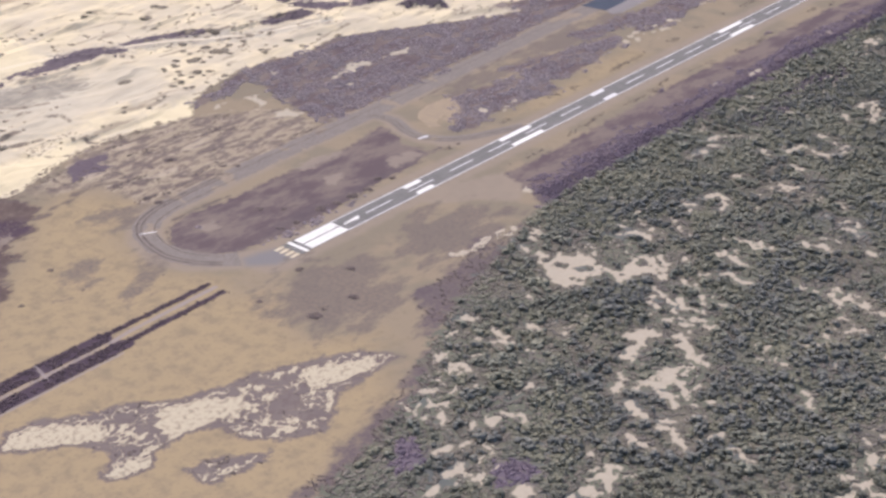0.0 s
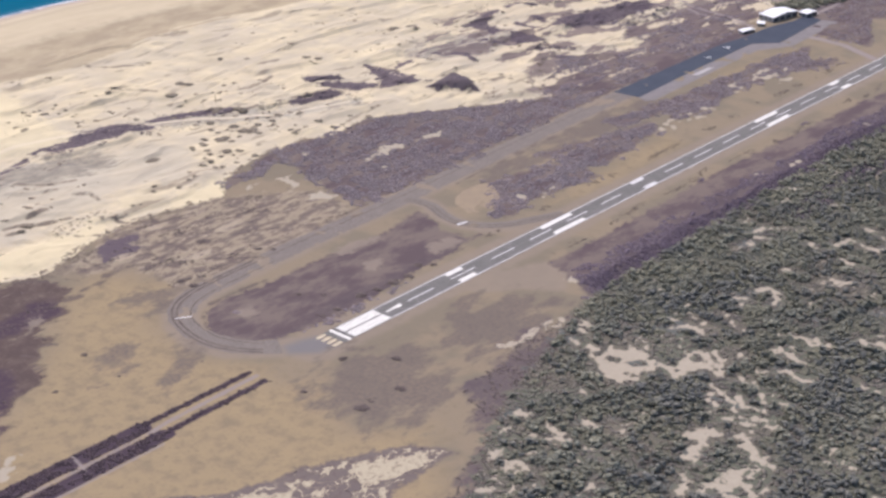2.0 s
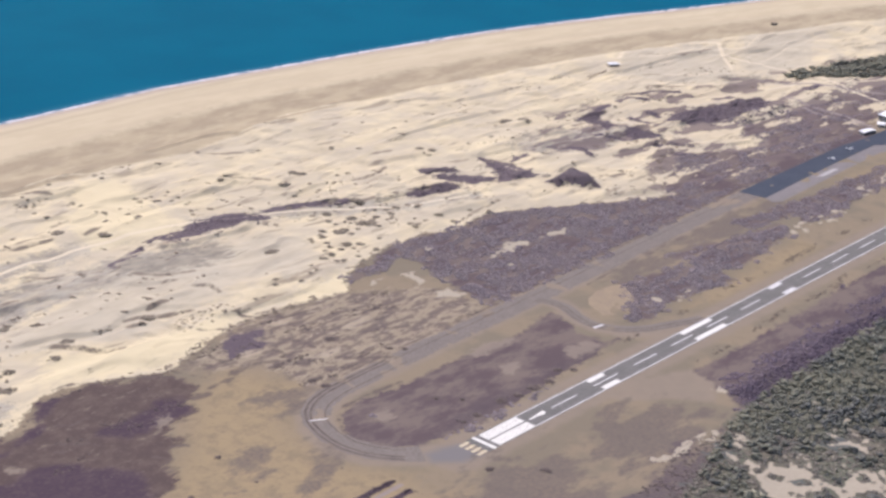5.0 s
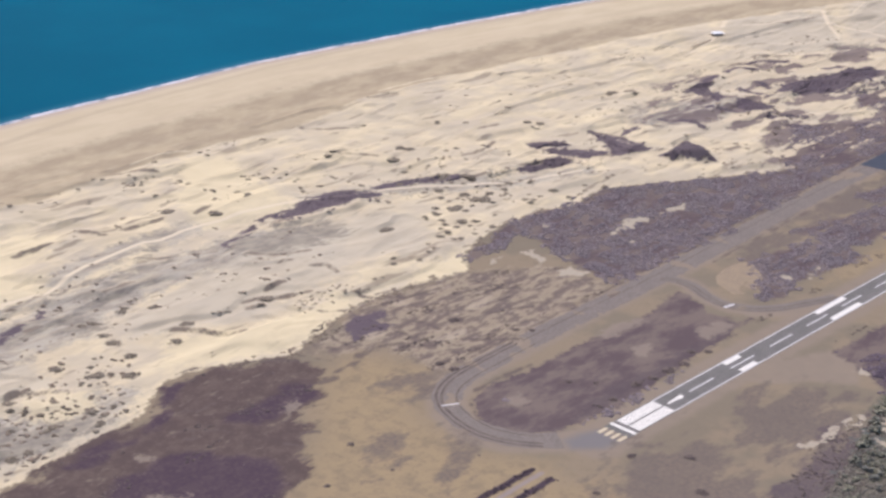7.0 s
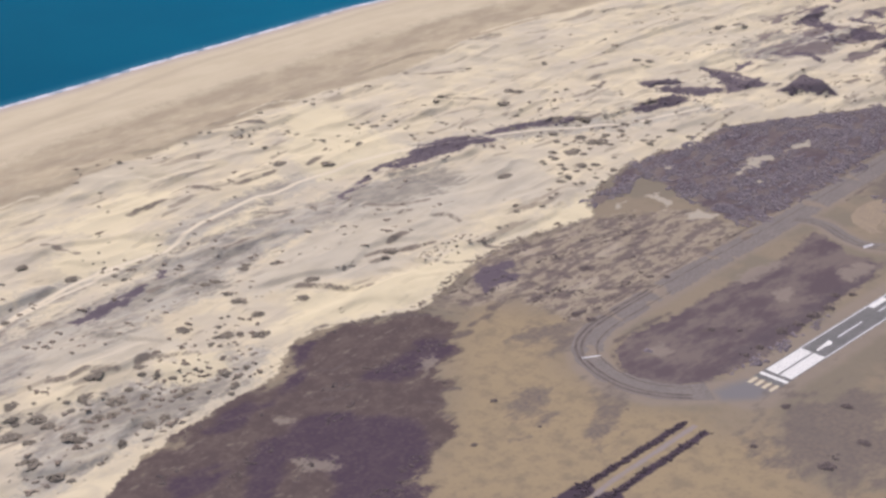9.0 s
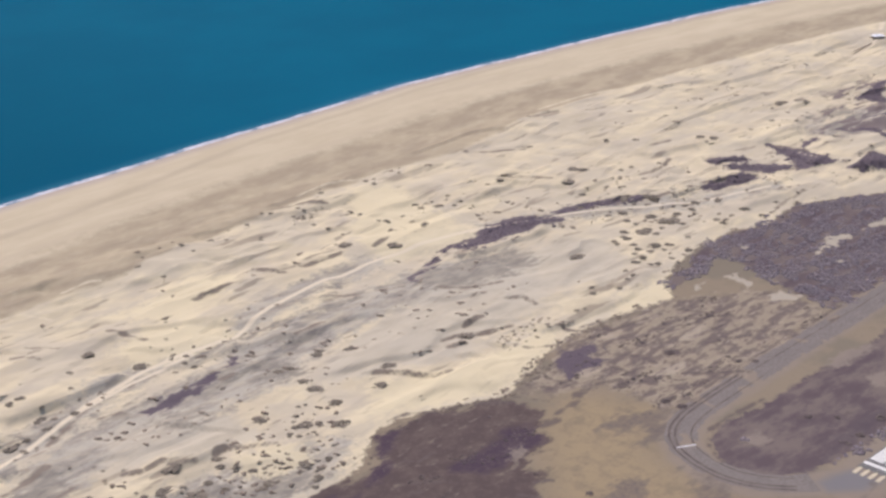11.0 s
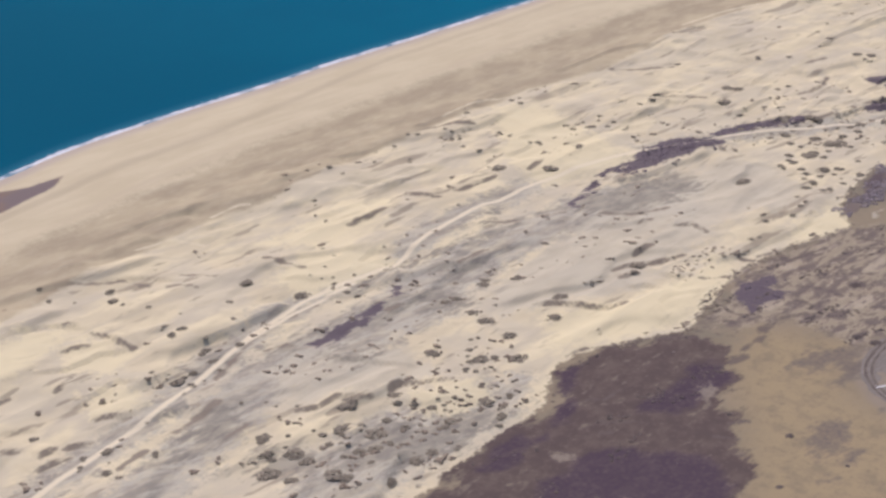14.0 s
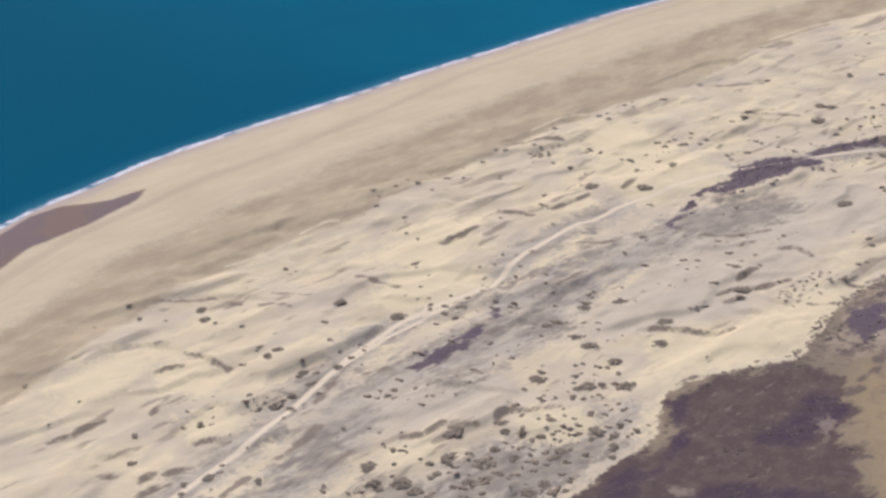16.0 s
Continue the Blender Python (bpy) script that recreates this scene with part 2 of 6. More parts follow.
    col = m.mix(m.ramp(bare, -0.6, 0.6), col, drift)
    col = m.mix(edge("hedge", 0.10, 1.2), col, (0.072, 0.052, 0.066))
    col = m.mix(edge("paths", 0.05, 1.0), col, m.mix(n3, (0.69, 0.60, 0.44), (0.61, 0.525, 0.38)))
    col = m.mix(edge("lane", 0.06, 1.2), col, m.mix(n3, (0.24, 0.20, 0.195), (0.31, 0.265, 0.24)))
    # grassed foredune and beach
    beach = m.mix(m.ramp(nd, 0.35, 0.65), (0.555, 0.472, 0.328), (0.505, 0.425, 0.29))
    along = m.t.nodes.new("ShaderNodeCombineXYZ")        # tide bands that follow the waterline
    m.link(m.attr("inland"), along.inputs[1])
    split = m.t.nodes.new("ShaderNodeSeparateXYZ")
    m.link(m.co, split.inputs[0])
    m.link(m.math("MULTIPLY", split.outputs[0], 0.05), along.inputs[0])
    tide = m.t.nodes.new("ShaderNodeTexNoise")
    tide.inputs["Scale"].default_value, tide.inputs["Detail"].default_value = 0.055, 4
    m.link(along.outputs[0], tide.inputs["Vector"])
    beach = m.mix(m.ramp(tide.outputs[0], 0.5, 0.66, 0, 0.5), beach, (0.475, 0.395, 0.28))
    beach = m.mix(m.ramp(tide.outputs[0], 0.44, 0.34, 0, 0.4), beach, (0.59, 0.505, 0.36))
    # the berm's shadowed line, put into the beach colour
    beach = m.mix(m.ramp(m.math("MULTIPLY_ADD", m.math("SUBTRACT", n12, 0.5), 5.0, m.attr("berm_shade")), -9, 2, 0, 0.55), beach, (0.41, 0.335, 0.235))
    col = m.mix(edge("beach", 0.5, 8), col, beach)
    col = m.mix(m.math("MULTIPLY", edge("foredune", 0.3, 4.5), m.ramp(nf, 0.3, 0.6, 0.75, 1.0)), col, m.mix(m.ramp(nd, 0.4, 0.6), (0.42, 0.347, 0.235), (0.345, 0.282, 0.195)))
    col = m.mix(m.ramp(m.attr("inland"), 22, 4, 0, 0.75), col, (0.41, 0.335, 0.295))
    col = m.mix(m.math("MULTIPLY", edge("crest", 0.12, 1.4), 0.8), col, (0.68, 0.59, 0.42))
    col = m.mix(edge("wet", 0.1, 2), col, m.mix(m.ramp(n60, 0.45, 0.55), (0.205, 0.15, 0.125), (0.185, 0.145, 0.14)))
    m.bump(m.math("ADD", m.math("MULTIPLY", n3, 0.5), m.math("MULTIPLY", nf, 0.4)), 0.25, 0.4)
    return m.color(col)


def water_material():
    m = Mat("sea", 0.6, 0.012)
    m.b.inputs["IOR"].default_value = 1.33
    off = m.attr("offshore")
    deep = m.mix(m.ramp(m.noise(180, 3), 0.35, 0.65), (0.001, 0.099, 0.172), (0.001, 0.109, 0.185))
    deep = m.mix(m.ramp(m.attr("bay"), 0, 1), deep, (0.0005, 0.078, 0.136))
    col = m.mix(m.ramp(off, 0, 28), (0.03, 0.14, 0.21), deep)
    chop = m.noise(14, 4, 0.6, (0.4, 1, 1), 5)
    wash = m.math("ADD", m.math("MULTIPLY_ADD", m.noise(26, 3, 0.6), 10.0, -5.0), m.math("MULTIPLY_ADD", m.noise(5, 3), 7.0, -3.5))
    foam = m.math("MULTIPLY", m.ramp(m.math("ADD", off, wash), 7.5, 3.5), m.ramp(m.noise(16, 4, 0.7, (0.35, 1, 1), 5), 0.36, 0.54, 0.2, 1.0))
    col = m.mix(foam, col, (0.64, 0.66, 0.70))
    m.link(m.ramp(foam, 0, 1, 0.6, 0.8), m.b.inputs["Roughness"])
    m.bump(m.math("ADD", chop, m.math("MULTIPLY", m.noise(3.5, 3), 0.4)), 0.35, 0.5)
    return m.color(col)


LAND, SEA = ground_material(), water_material()
SHRUB = leafy("dormant shrubs", (0.208, 0.170, 0.182), (0.26, 0.216, 0.222), (0.226, 0.192, 0.2))
PURPLE = leafy("purple shrubs", (0.138, 0.106, 0.134), (0.188, 0.148, 0.168), (0.146, 0.115, 0.148))
HEATH = leafy("dark heath", (0.12, 0.093, 0.112), (0.16, 0.128, 0.138), (0.13, 0.102, 0.122))
# shrub tone with the shade of the wood's edge in it
SHADE_TWIGS = leafy("twigs tinted for shade", (0.108, 0.083, 0.108), (0.145, 0.113, 0.138), (0.114, 0.09, 0.12))
HEDGE = leafy("dark hedge twigs", (0.085, 0.06, 0.07), (0.12, 0.088, 0.092), (0.095, 0.07, 0.082))
BROWN = leafy("brown twigs", (0.23, 0.178, 0.135), (0.30, 0.238, 0.18), (0.245, 0.195, 0.148))
DUNE_BUSH = leafy("dune shrubs", (0.19, 0.16, 0.122), (0.25, 0.21, 0.16), (0.205, 0.174, 0.135))
NEEDLES = leafy("evergreen leaves", (0.168, 0.164, 0.118), (0.214, 0.206, 0.148), (0.160, 0.158, 0.129))
DARKLEAF = leafy("dark evergreen leaves", (0.185, 0.183, 0.141), (0.238, 0.231, 0.173), (0.184, 0.185, 0.153))
WOODSCRUB = leafy("olive undergrowth", (0.168, 0.15, 0.122), (0.22, 0.196, 0.158), (0.182, 0.16, 0.14))
# two leaf tones that hold the slopes' shade (bluish) and light (olive)
SHADE_LEAF = leafy("evergreen leaves, bluish for shaded slopes", (0.178, 0.178, 0.155), (0.231, 0.227, 0.191), (0.187, 0.188, 0.171))
LIT_LEAF = leafy("evergreen leaves, olive for lit slopes", (0.243, 0.237, 0.178), (0.308, 0.296, 0.220), (0.232, 0.234, 0.190))
DARK_BUSH = leafy("dark brown shrubs", (0.118, 0.092, 0.084), (0.158, 0.125, 0.112), (0.128, 0.102, 0.095))
BARK = plain("grey bark", (0.12, 0.10, 0.085), (0.17, 0.145, 0.12), 0.4, 0.95, 0.1)
ASPHALT = plain("runway asphalt", (0.165, 0.158, 0.148), (0.198, 0.188, 0.176), 18, 0.9, 0.2, 1.5)
FRESH = plain("fresh asphalt", (0.044, 0.055, 0.082), (0.056, 0.068, 0.096), 25, 0.85, 0.3, 2.0)
WORN = plain("worn taxiway", (0.238, 0.205, 0.181), (0.21, 0.182, 0.163), 16, 0.95, 0.1, 2.5)
PAVED = plain("lilac-grey paving", (0.26, 0.235, 0.232), (0.225, 0.205, 0.20), 12, 0.95, 0.1, 2.0)
RUT = plain("dark wheel ruts", (0.115, 0.092, 0.08), (0.17, 0.138, 0.118), 9, 0.95, 0.1)
WHITE = plain("white paint", (0.76, 0.735, 0.68), (0.70, 0.675, 0.62), 4, 0.7, 0.3)
FADED = plain("faded white paint", (0.68, 0.66, 0.64), (0.56, 0.54, 0.53), 7, 0.8, 0.2)
YELLOW = plain("faded yellow paint", (0.62, 0.53, 0.36), (0.54, 0.46, 0.33), 4, 0.8, 0.2)
CONCRETE = plain("pale concrete", (0.46, 0.43, 0.41), (0.38, 0.36, 0.35), 6, 0.9, 0.2)
ROOF_WHITE = plain("white metal roof", (0.86, 0.86, 0.85), (0.80, 0.80, 0.79), 5, 0.5, 0.4)
CLADDING = plain("grey cladding", (0.36, 0.34, 0.33), (0.42, 0.40, 0.38), 3, 0.7, 0.3)
DARK = plain("dark openings", (0.05, 0.05, 0.055), (0.07, 0.07, 0.075), 3, 0.6, 0.3)
GLASS = plain("dark glass", (0.03, 0.035, 0.04), (0.05, 0.055, 0.06), 1, 0.1, 0.6)
PLANE_PAINT = plain("white aircraft paint", (0.84, 0.84, 0.83), (0.80, 0.80, 0.79), 2, 0.35, 0.5)
RUBBER = plain("black rubber", (0.03, 0.03, 0.03), (0.05, 0.05, 0.05), 0.2, 0.9, 0.2)
TIMBER = plain("weathered timber", (0.22, 0.18, 0.14), (0.28, 0.23, 0.18), 1.5, 0.9, 0.1)

# ---------------------------------------------------------------- the lie of the land
ZONES = {}


def zone(key, *points):
    """Adds an outline to the land cover of that kind."""
    ZONES.setdefault(key, []).append(np.array(points, float))


def spot(key, x, y, rx, ry=0.0, turn=0.0, n=12):
    a, t = np.linspace(0, 2 * np.pi, n, endpoint=False), radians(turn)
    u, v = rx * np.cos(a), (ry or rx) * np.sin(a)
    ZONES.setdefault(key, []).append(np.stack([x + u * math.cos(t) - v * math.sin(t), y + u * math.sin(t) + v * math.cos(t)], 1))


def strip(key, half, *points):
    ZONES.setdefault(key + "_lines", []).append((half, np.array(points, float)))


def to_line(x, y, pts, closed):
    best = np.full(x.shape, 1e9)
    inside = np.zeros(x.shape, bool)
    for i in range(len(pts) if closed else len(pts) - 1):
        (ax, ay), (bx, by) = pts[i], pts[(i + 1) % len(pts)]
        dx, dy = bx - ax, by - ay
        s = np.clip(((x - ax) * dx + (y - ay) * dy) / (dx * dx + dy * dy + 1e-9), 0, 1)
        best = np.minimum(best, (x - ax - s * dx) ** 2 + (y - ay - s * dy) ** 2)
        if closed:
            inside ^= ((ay > y) != (by > y)) & (x < dx * (y - ay) / (dy if dy else 1e-9) + ax)
    d = np.sqrt(best)
    return np.where(inside, d, -d)


def within(key, x, y, reach=40.0):
    """How many metres inside (above 0) or outside a kind of cover each place lies."""
    x, y = np.asarray(x, float), np.asarray(y, float)
    out = np.full(x.shape, -reach)
    for pts in ZONES.get(key, ()):
        lo, hi = pts.min(0) - reach, pts.max(0) + reach
        k = (x > lo[0]) & (x < hi[0]) & (y > lo[1]) & (y < hi[1])
        if k.any():
            out[k] = np.maximum(out[k], to_line(x[k], y[k], pts, True))
    for half, pts in ZONES.get(key + "_lines", ()):
        lo, hi = pts.min(0) - reach, pts.max(0) + reach
        k = (x > lo[0]) & (x < hi[0]) & (y > lo[1]) & (y < hi[1])
        if k.any():
            out[k] = np.maximum(out[k], half + to_line(x[k], y[k], pts, False))
    return np.clip(out, -reach, reach)


def wave(x, y, size_x, size_y=0.0, octaves=3, seed=0):
    """Smooth lattice noise from 0 to 1."""
    total, norm, amp = 0.0, 0.0, 1.0
    u, v = x / size_x, y / (size_y or size_x)
    for o in range(octaves):
        iu, iv = np.floor(u).astype(np.int64), np.floor(v).astype(np.int64)
        fu, fv = u - iu, v - iv
        fu, fv = fu * fu * (3 - 2 * fu), fv * fv * (3 - 2 * fv)

        def h(a, b):
            k = (a * 374761393 + b * 668265263 + (seed + o * 17) * 974711) & 0xFFFFFFFF
            k = ((k ^ (k >> 13)) * 1274126177) & 0xFFFFFFFF
            return ((k ^ (k >> 16)) & 0xFFFF) / 65535.0

        top = h(iu, iv) * (1 - fu) + h(iu + 1, iv) * fu
        low = h(iu, iv + 1) * (1 - fu) + h(iu + 1, iv + 1) * fu
        total, norm = total + amp * (top * (1 - fv) + low * fv), norm + amp
        u, v, amp = u * 2.03 + 5.2, v * 2.03 + 1.7, amp * 0.5
    return total / norm


def shore(x):
    """The waterline's y."""
    y = np.interp(x, (-3000, -700, -357, -260, -190, 50, 214, 447, 632, 841, 1061, 1284, 1517, 1728, 3000, 5200),
                  (100, 780, 906, 922, 934, 937, 937, 936, 914, 889, 852, 795, 726, 661, 200, -700))
    return y + 5 * (wave(np.asarray(x, float), 0 * np.asarray(x, float), 60, 60, 2, 3) - 0.5)


# open dunes down to the grassland and thickets
zone("sand", (-2500, -250), (-650, 185), (-436, 230), (-383, 252), (-300, 268), (-252, 270), (-213, 299), (-180, 306), (-138, 289),
     (-95, 271), (-44, 286), (-11, 299), (27, 300), (74, 302), (107, 291), (140, 286), (174, 317), (230, 338), (258, 340), (313, 341),
     (349, 325), (404, 337), (459, 313), (531, 274), (591, 239), (624, 234), (650, 270), (701, 279), (759, 312), (820, 273), (847, 245),
     (891, 266), (889, 298), (910, 318), (1061, 310), (1300, 290), (2500, 60), (5200, -900), (5200, 4800), (-2500, 4800))
zone("mottle", (-85, 262), (28, 303), (107, 291), (144, 282), (208, 241), (220, 181), (178, 166), (78, 158), (-3, 155), (-32, 168), (-28, 228), (-59, 240))
zone("streaky", (590, 250), (660, 290), (690, 380), (620, 440), (760, 520), (960, 480), (1180, 440), (1400, 380), (1700, 330), (1700, 200), (1250, 215), (1100, 215), (980, 225), (860, 215), (700, 220))
zone("straw", (-700, -20), (-420, 40), (-300, 76), (-240, 115), (-170, 165), (-110, 225), (-60, 238), (-22, 172), (-60, 152), (-95, 122), (-105, 60), (-75, 5), (-95, -20), (-70, -40),
     (-110, -110), (-62, -150), (-130, -230), (-250, -262), (-420, -300), (-800, -300))
zone("straw", (350, 40), (420, 44), (600, 58), (600, 30), (400, 24))
zone("straw", (900, 120), (1000, 112), (1010, 92), (880, 105), (800, 112), (840, 128))
# thickets
zone("scrub", (313, 341), (349, 325), (404, 337), (459, 313), (531, 274), (591, 239), (624, 234), (650, 270),
     (701, 279), (759, 312), (820, 273), (847, 245), (891, 266), (889, 298), (1061, 304), (1075, 222), (1000, 200), (960, 198), (831, 194),
     (719, 190), (612, 186), (497, 184), (386, 176), (217, 173), (219, 189), (226, 218), (236, 246), (242, 272), (255, 308), (243, 315), (198, 306), (162, 302), (168, 315), (196, 319), (204, 312), (233, 333), (260, 338), (288, 343), (322, 337), (364, 326))
zone("scrub", (-50, 110), (-35, 118), (-7, 120), (15, 114), (60, 116), (104, 115), (149, 114), (187, 112), (233, 122), (249, 121), (243, 102), (230, 77), (230, 49), (246, 42), (209, 39), (167, 33), (118, 32), (75, 28), (33, 24), (-6, 27), (-40, 33), (-63, 50), (-72, 66), (-68, 84))
zone("scrub", (358, 121), (387, 113), (442, 102), (466, 90), (454, 46), (429, 49), (383, 53), (344, 60), (308, 47), (286, 59), (316, 78))
zone("scrub", (453, 103), (513, 115), (586, 104), (633, 96), (614, 77), (550, 66), (485, 59), (461, 72))
zone("scrub", (454, 126), (520, 120), (529, 111), (463, 110))
zone("scrub", (591, 138), (669, 127), (747, 121), (725, 100), (662, 107), (594, 109))
zone("scrub", (678, 110), (795, 102), (778, 84), (727, 70), (652, 78))
zone("scrub", (803, 115), (921, 102), (958, 82), (1011, 53), (980, 45), (885, 74), (810, 88))
zone("scrub", (1137, 167), (1206, 159), (1288, 140), (1084, 42), (1081, 96), (1082, 130))
zone("scrub", (240, -44), (312, -46), (435, -43), (551, -41), (671, -43), (883, -50), (1500, -70), (1500, -122), (818, -108), (675, -106), (573, -106), (470, -106), (358, -110), (284, -112), (205, -120), (228, -75))
zone("scrub", (1160, 215), (1300, 190), (2400, 0), (2400, -80), (1500, -30), (1250, 60), (1175, 130))
zone("ragged", (170, -118), (134, -122), (77, -117), (41, -127), (10, -128), (-15, -152), (-40, -180), (-60, -205), (-11, -186), (37, -176), (87, -170), (140, -150))
zone("ragged", (-48, -196), (-101, -212), (-150, -226), (-200, -244), (-262, -256), (-262, -282), (-180, -266), (-100, -240), (-42, -208))
zone("scrub", (1050, 312), (1300, 292), (1520, 230), (1300, 196), (1200, 214), (1075, 222))
zone("thin", (92, -53), (128, -44), (168, -69), (172, -100), (142, -113), (82, -109), (54, -101), (57, -76))
zone("thin", (-63, -33), (-20, -24), (26, -58), (9, -96), (21, -122), (-39, -136), (-80, -136), (-90, -94), (-92, -54))
spot("thin", -80, -78, 16, 12, -40)
strip("blow", 0.9, (77, -118), (110, -119), (150, -122))
# along the wood: its shade put into the ground colour
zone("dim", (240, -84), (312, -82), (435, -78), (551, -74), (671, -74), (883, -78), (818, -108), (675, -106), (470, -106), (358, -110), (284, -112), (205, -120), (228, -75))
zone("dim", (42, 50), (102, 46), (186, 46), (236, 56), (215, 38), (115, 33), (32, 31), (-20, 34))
zone("scrub", (869, 410), (967, 409), (1045, 392), (1042, 354), (1042, 304), (1037, 249), (1063, 207), (998, 197), (858, 197), (759, 204), (778, 244), (867, 256), (898, 305), (926, 333), (875, 378))
zone("scrub", (724, 122), (812, 119), (903, 114), (1033, 106), (956, 70), (842, 78), (742, 83), (681, 93))
strip("blow", 2.5, (792, 98), (843, 96), (898, 94))
strip("blow", 1.5, (791, 83), (842, 80), (913, 79))
strip("blow", 2.2, (598, 72), (630, 70), (657, 64), (691, 62))
strip("blow", 1.2, (611, 54), (653, 50))
strip("blow", 2.5, (795, 89), (822, 86), (843, 77))
strip("blow", 1.6, (855, 81), (919, 80))
strip("blow", 1.5, (352, 74), (377, 64), (416, 56))
zone("thin", (379, 147), (482, 141), (606, 151), (680, 143), (680, 121), (589, 116), (494, 119), (408, 117), (363, 119))
spot("thin", -60, 160, 26, 16)
strip("thin", 3, (-150, 40), (-118, 62), (-92, 90))
strip("thin", 3, (-175, 92), (-148, 112))
# shrub islands in the dunes
zone("islet", (121, 510), (158, 527), (200, 528), (222, 493), (223, 479), (177, 483), (142, 488), (103, 496), (96, 504))
zone("islet", (-23, 282), (-6, 289), (14, 282), (25, 278), (16, 270), (-2, 271), (6, 254), (0, 249), (-19, 256), (-40, 254), (-31, 268))
zone("islet", (385, 440), (446, 421), (448, 400), (386, 430))
zone("islet", (461, 457), (485, 448), (510, 400), (476, 406), (452, 441))
zone("islet", (553, 466), (554, 421), (543, 390), (510, 398), (533, 429))
zone("islet", (456, 484), (479, 474), (503, 461), (495, 450), (455, 466))
zone("islet", (230, 506), (265, 500), (321, 472), (330, 452), (289, 474), (235, 492))
zone("islet", (-262, 457), (-214, 468), (-192, 486), (-200, 472), (-262, 448))
zone("sward", (-480, 400), (-440, 425), (-432, 420), (-470, 392))
zone("hill", (540, 352), (600, 362), (589, 326), (570, 301), (538, 336))
# wet meadow and its dark heath
zone("marsh", (-2500, -260), (-650, 180), (-436, 228), (-383, 250), (-300, 266), (-252, 268), (-213, 297), (-180, 304), (-138, 287), (-95, 262), (-101, 233),
     (-128, 200), (-150, 185), (-183, 159), (-221, 128), (-270, 90), (-300, 80), (-380, 90), (-600, 60), (-2500, -400))
zone("heath", (-199, 297), (-189, 294), (-218, 271), (-244, 248), (-254, 246), (-266, 246), (-283, 241), (-255, 259), (-227, 280), (-209, 294))
zone("heath", (-206, 225), (-176, 226), (-148, 223), (-140, 234), (-120, 220), (-130, 204), (-152, 201), (-166, 202), (-178, 196), (-194, 201), (-209, 216))
zone("heath", (-323, 210), (-300, 207), (-270, 204), (-254, 192), (-234, 166), (-223, 148), (-244, 120), (-265, 101), (-297, 75), (-333, 112), (-310, 148), (-316, 176), (-345, 165), (-366, 147), (-376, 158), (-355, 175))
zone("heath", (-392, 215), (-380, 207), (-360, 195), (-385, 187), (-401, 185), (-411, 196))
strip("heath", 3, (-373, 209), (-345, 201), (-320, 195))
strip("heath", 2.5, (-314, 251), (-293, 251))
strip("heath", 2, (-336, 246), (-311, 242))
zone("heath", (-440, 200), (-410, 150), (-460, 120), (-560, 130), (-520, 190))
# blown-out sand with shrubs, west of the wood
zone("bare", (-359, -60), (-347, -48), (-326, -50), (-308, -65), (-291, -88), (-294, -104), (-314, -97), (-344, -78))
zone("bare", (-270, -122), (-254, -106), (-238, -107), (-217, -120), (-200, -134), (-203, -148), (-219, -153), (-235, -146), (-255, -144), (-271, -137))
strip("bare", 2.4, (-202, -135), (-185, -130), (-181, -144), (-189, -159))
zone("bare", (-150, -143), (-130, -148), (-110, -165), (-96, -175), (-102, -185), (-120, -185), (-137, -177), (-148, -170), (-159, -169), (-151, -155))
strip("bare", 2.0, (-94, -179), (-85, -183), (-79, -188))
strip("bare", 2.2, (-149, -172), (-161, -194), (-177, -202), (-191, -203), (-196, -193))
strip("bare", 1.6, (-202, -150), (-206, -169), (-208, -183), (-201, -193))
strip("bare", 1.2, (-227, -156), (-232, -178), (-224, -192), (-216, -197))
zone("bare", (-333, -138), (-319, -134), (-305, -140), (-289, -143), (-292, -150), (-311, -154), (-330, -147))
strip("bare", 1.4, (-168, -137), (-154, -134), (-139, -144))
strip("bare", 1.2, (-289, -192), (-286, -201))
strip("bare", 1.6, (-291, -103), (-276, -104), (-264, -112))
strip("bare", 1.6, (-297, -117), (-285, -121), (-275, -127))
zone("patch", (-346, -43), (-319, -47), (-291, -69), (-262, -79), (-238, -101), (-195, -116), (-175, -120), (-142, -134), (-107, -149), (-79, -178), (-78, -189), (-94, -190), (-119, -190), (-146, -186), (-173, -207), (-195, -215), (-221, -201), (-240, -174), (-235, -157), (-260, -144), (-288, -145), (-304, -157), (-333, -149), (-335, -137), (-313, -126), (-316, -100), (-344, -78), (-361, -63))
zone("patch", (-289, -175), (-274, -176), (-249, -195), (-236, -205), (-246, -209), (-271, -206), (-293, -201), (-294, -189))
# the wood and the clearings of bare sand in it
zone("wood", (185, -118), (244, -110), (343, -108), (451, -106), (570, -103), (702, -103), (916, -110), (2600, -160), (2600, -2400), (-700, -2400),
     (-420, -420), (-256, -267), (-201, -258), (-150, -240), (-101, -225), (-42, -192), (16, -165), (70, -152), (136, -132))
zone("wood", (1189, 419), (1359, 380), (1543, 360), (2400, 200), (2400, 60), (1700, 200), (1363, 275), (1268, 331), (1190, 391))
zone("wood", (1164, 236), (1261, 225), (1400, 190), (1300, 170), (1180, 186))
# clearings of bare sand in the wood: cores, thin arms, and the shrubs left standing in them
zone("glade", (123, -169), (138, -179), (139, -187), (152, -202), (154, -209), (143, -221), (131, -235), (124, -227), (111, -231), (100, -224), (90, -228), (86, -217), (94, -205), (103, -190), (114, -179))
spot("shade", 122, -193, 6, 4.8, -50)
spot("shade", 129, -214, 7.5, 6.0, -50)
spot("shade", 110, -224, 3, 2.4, -50)
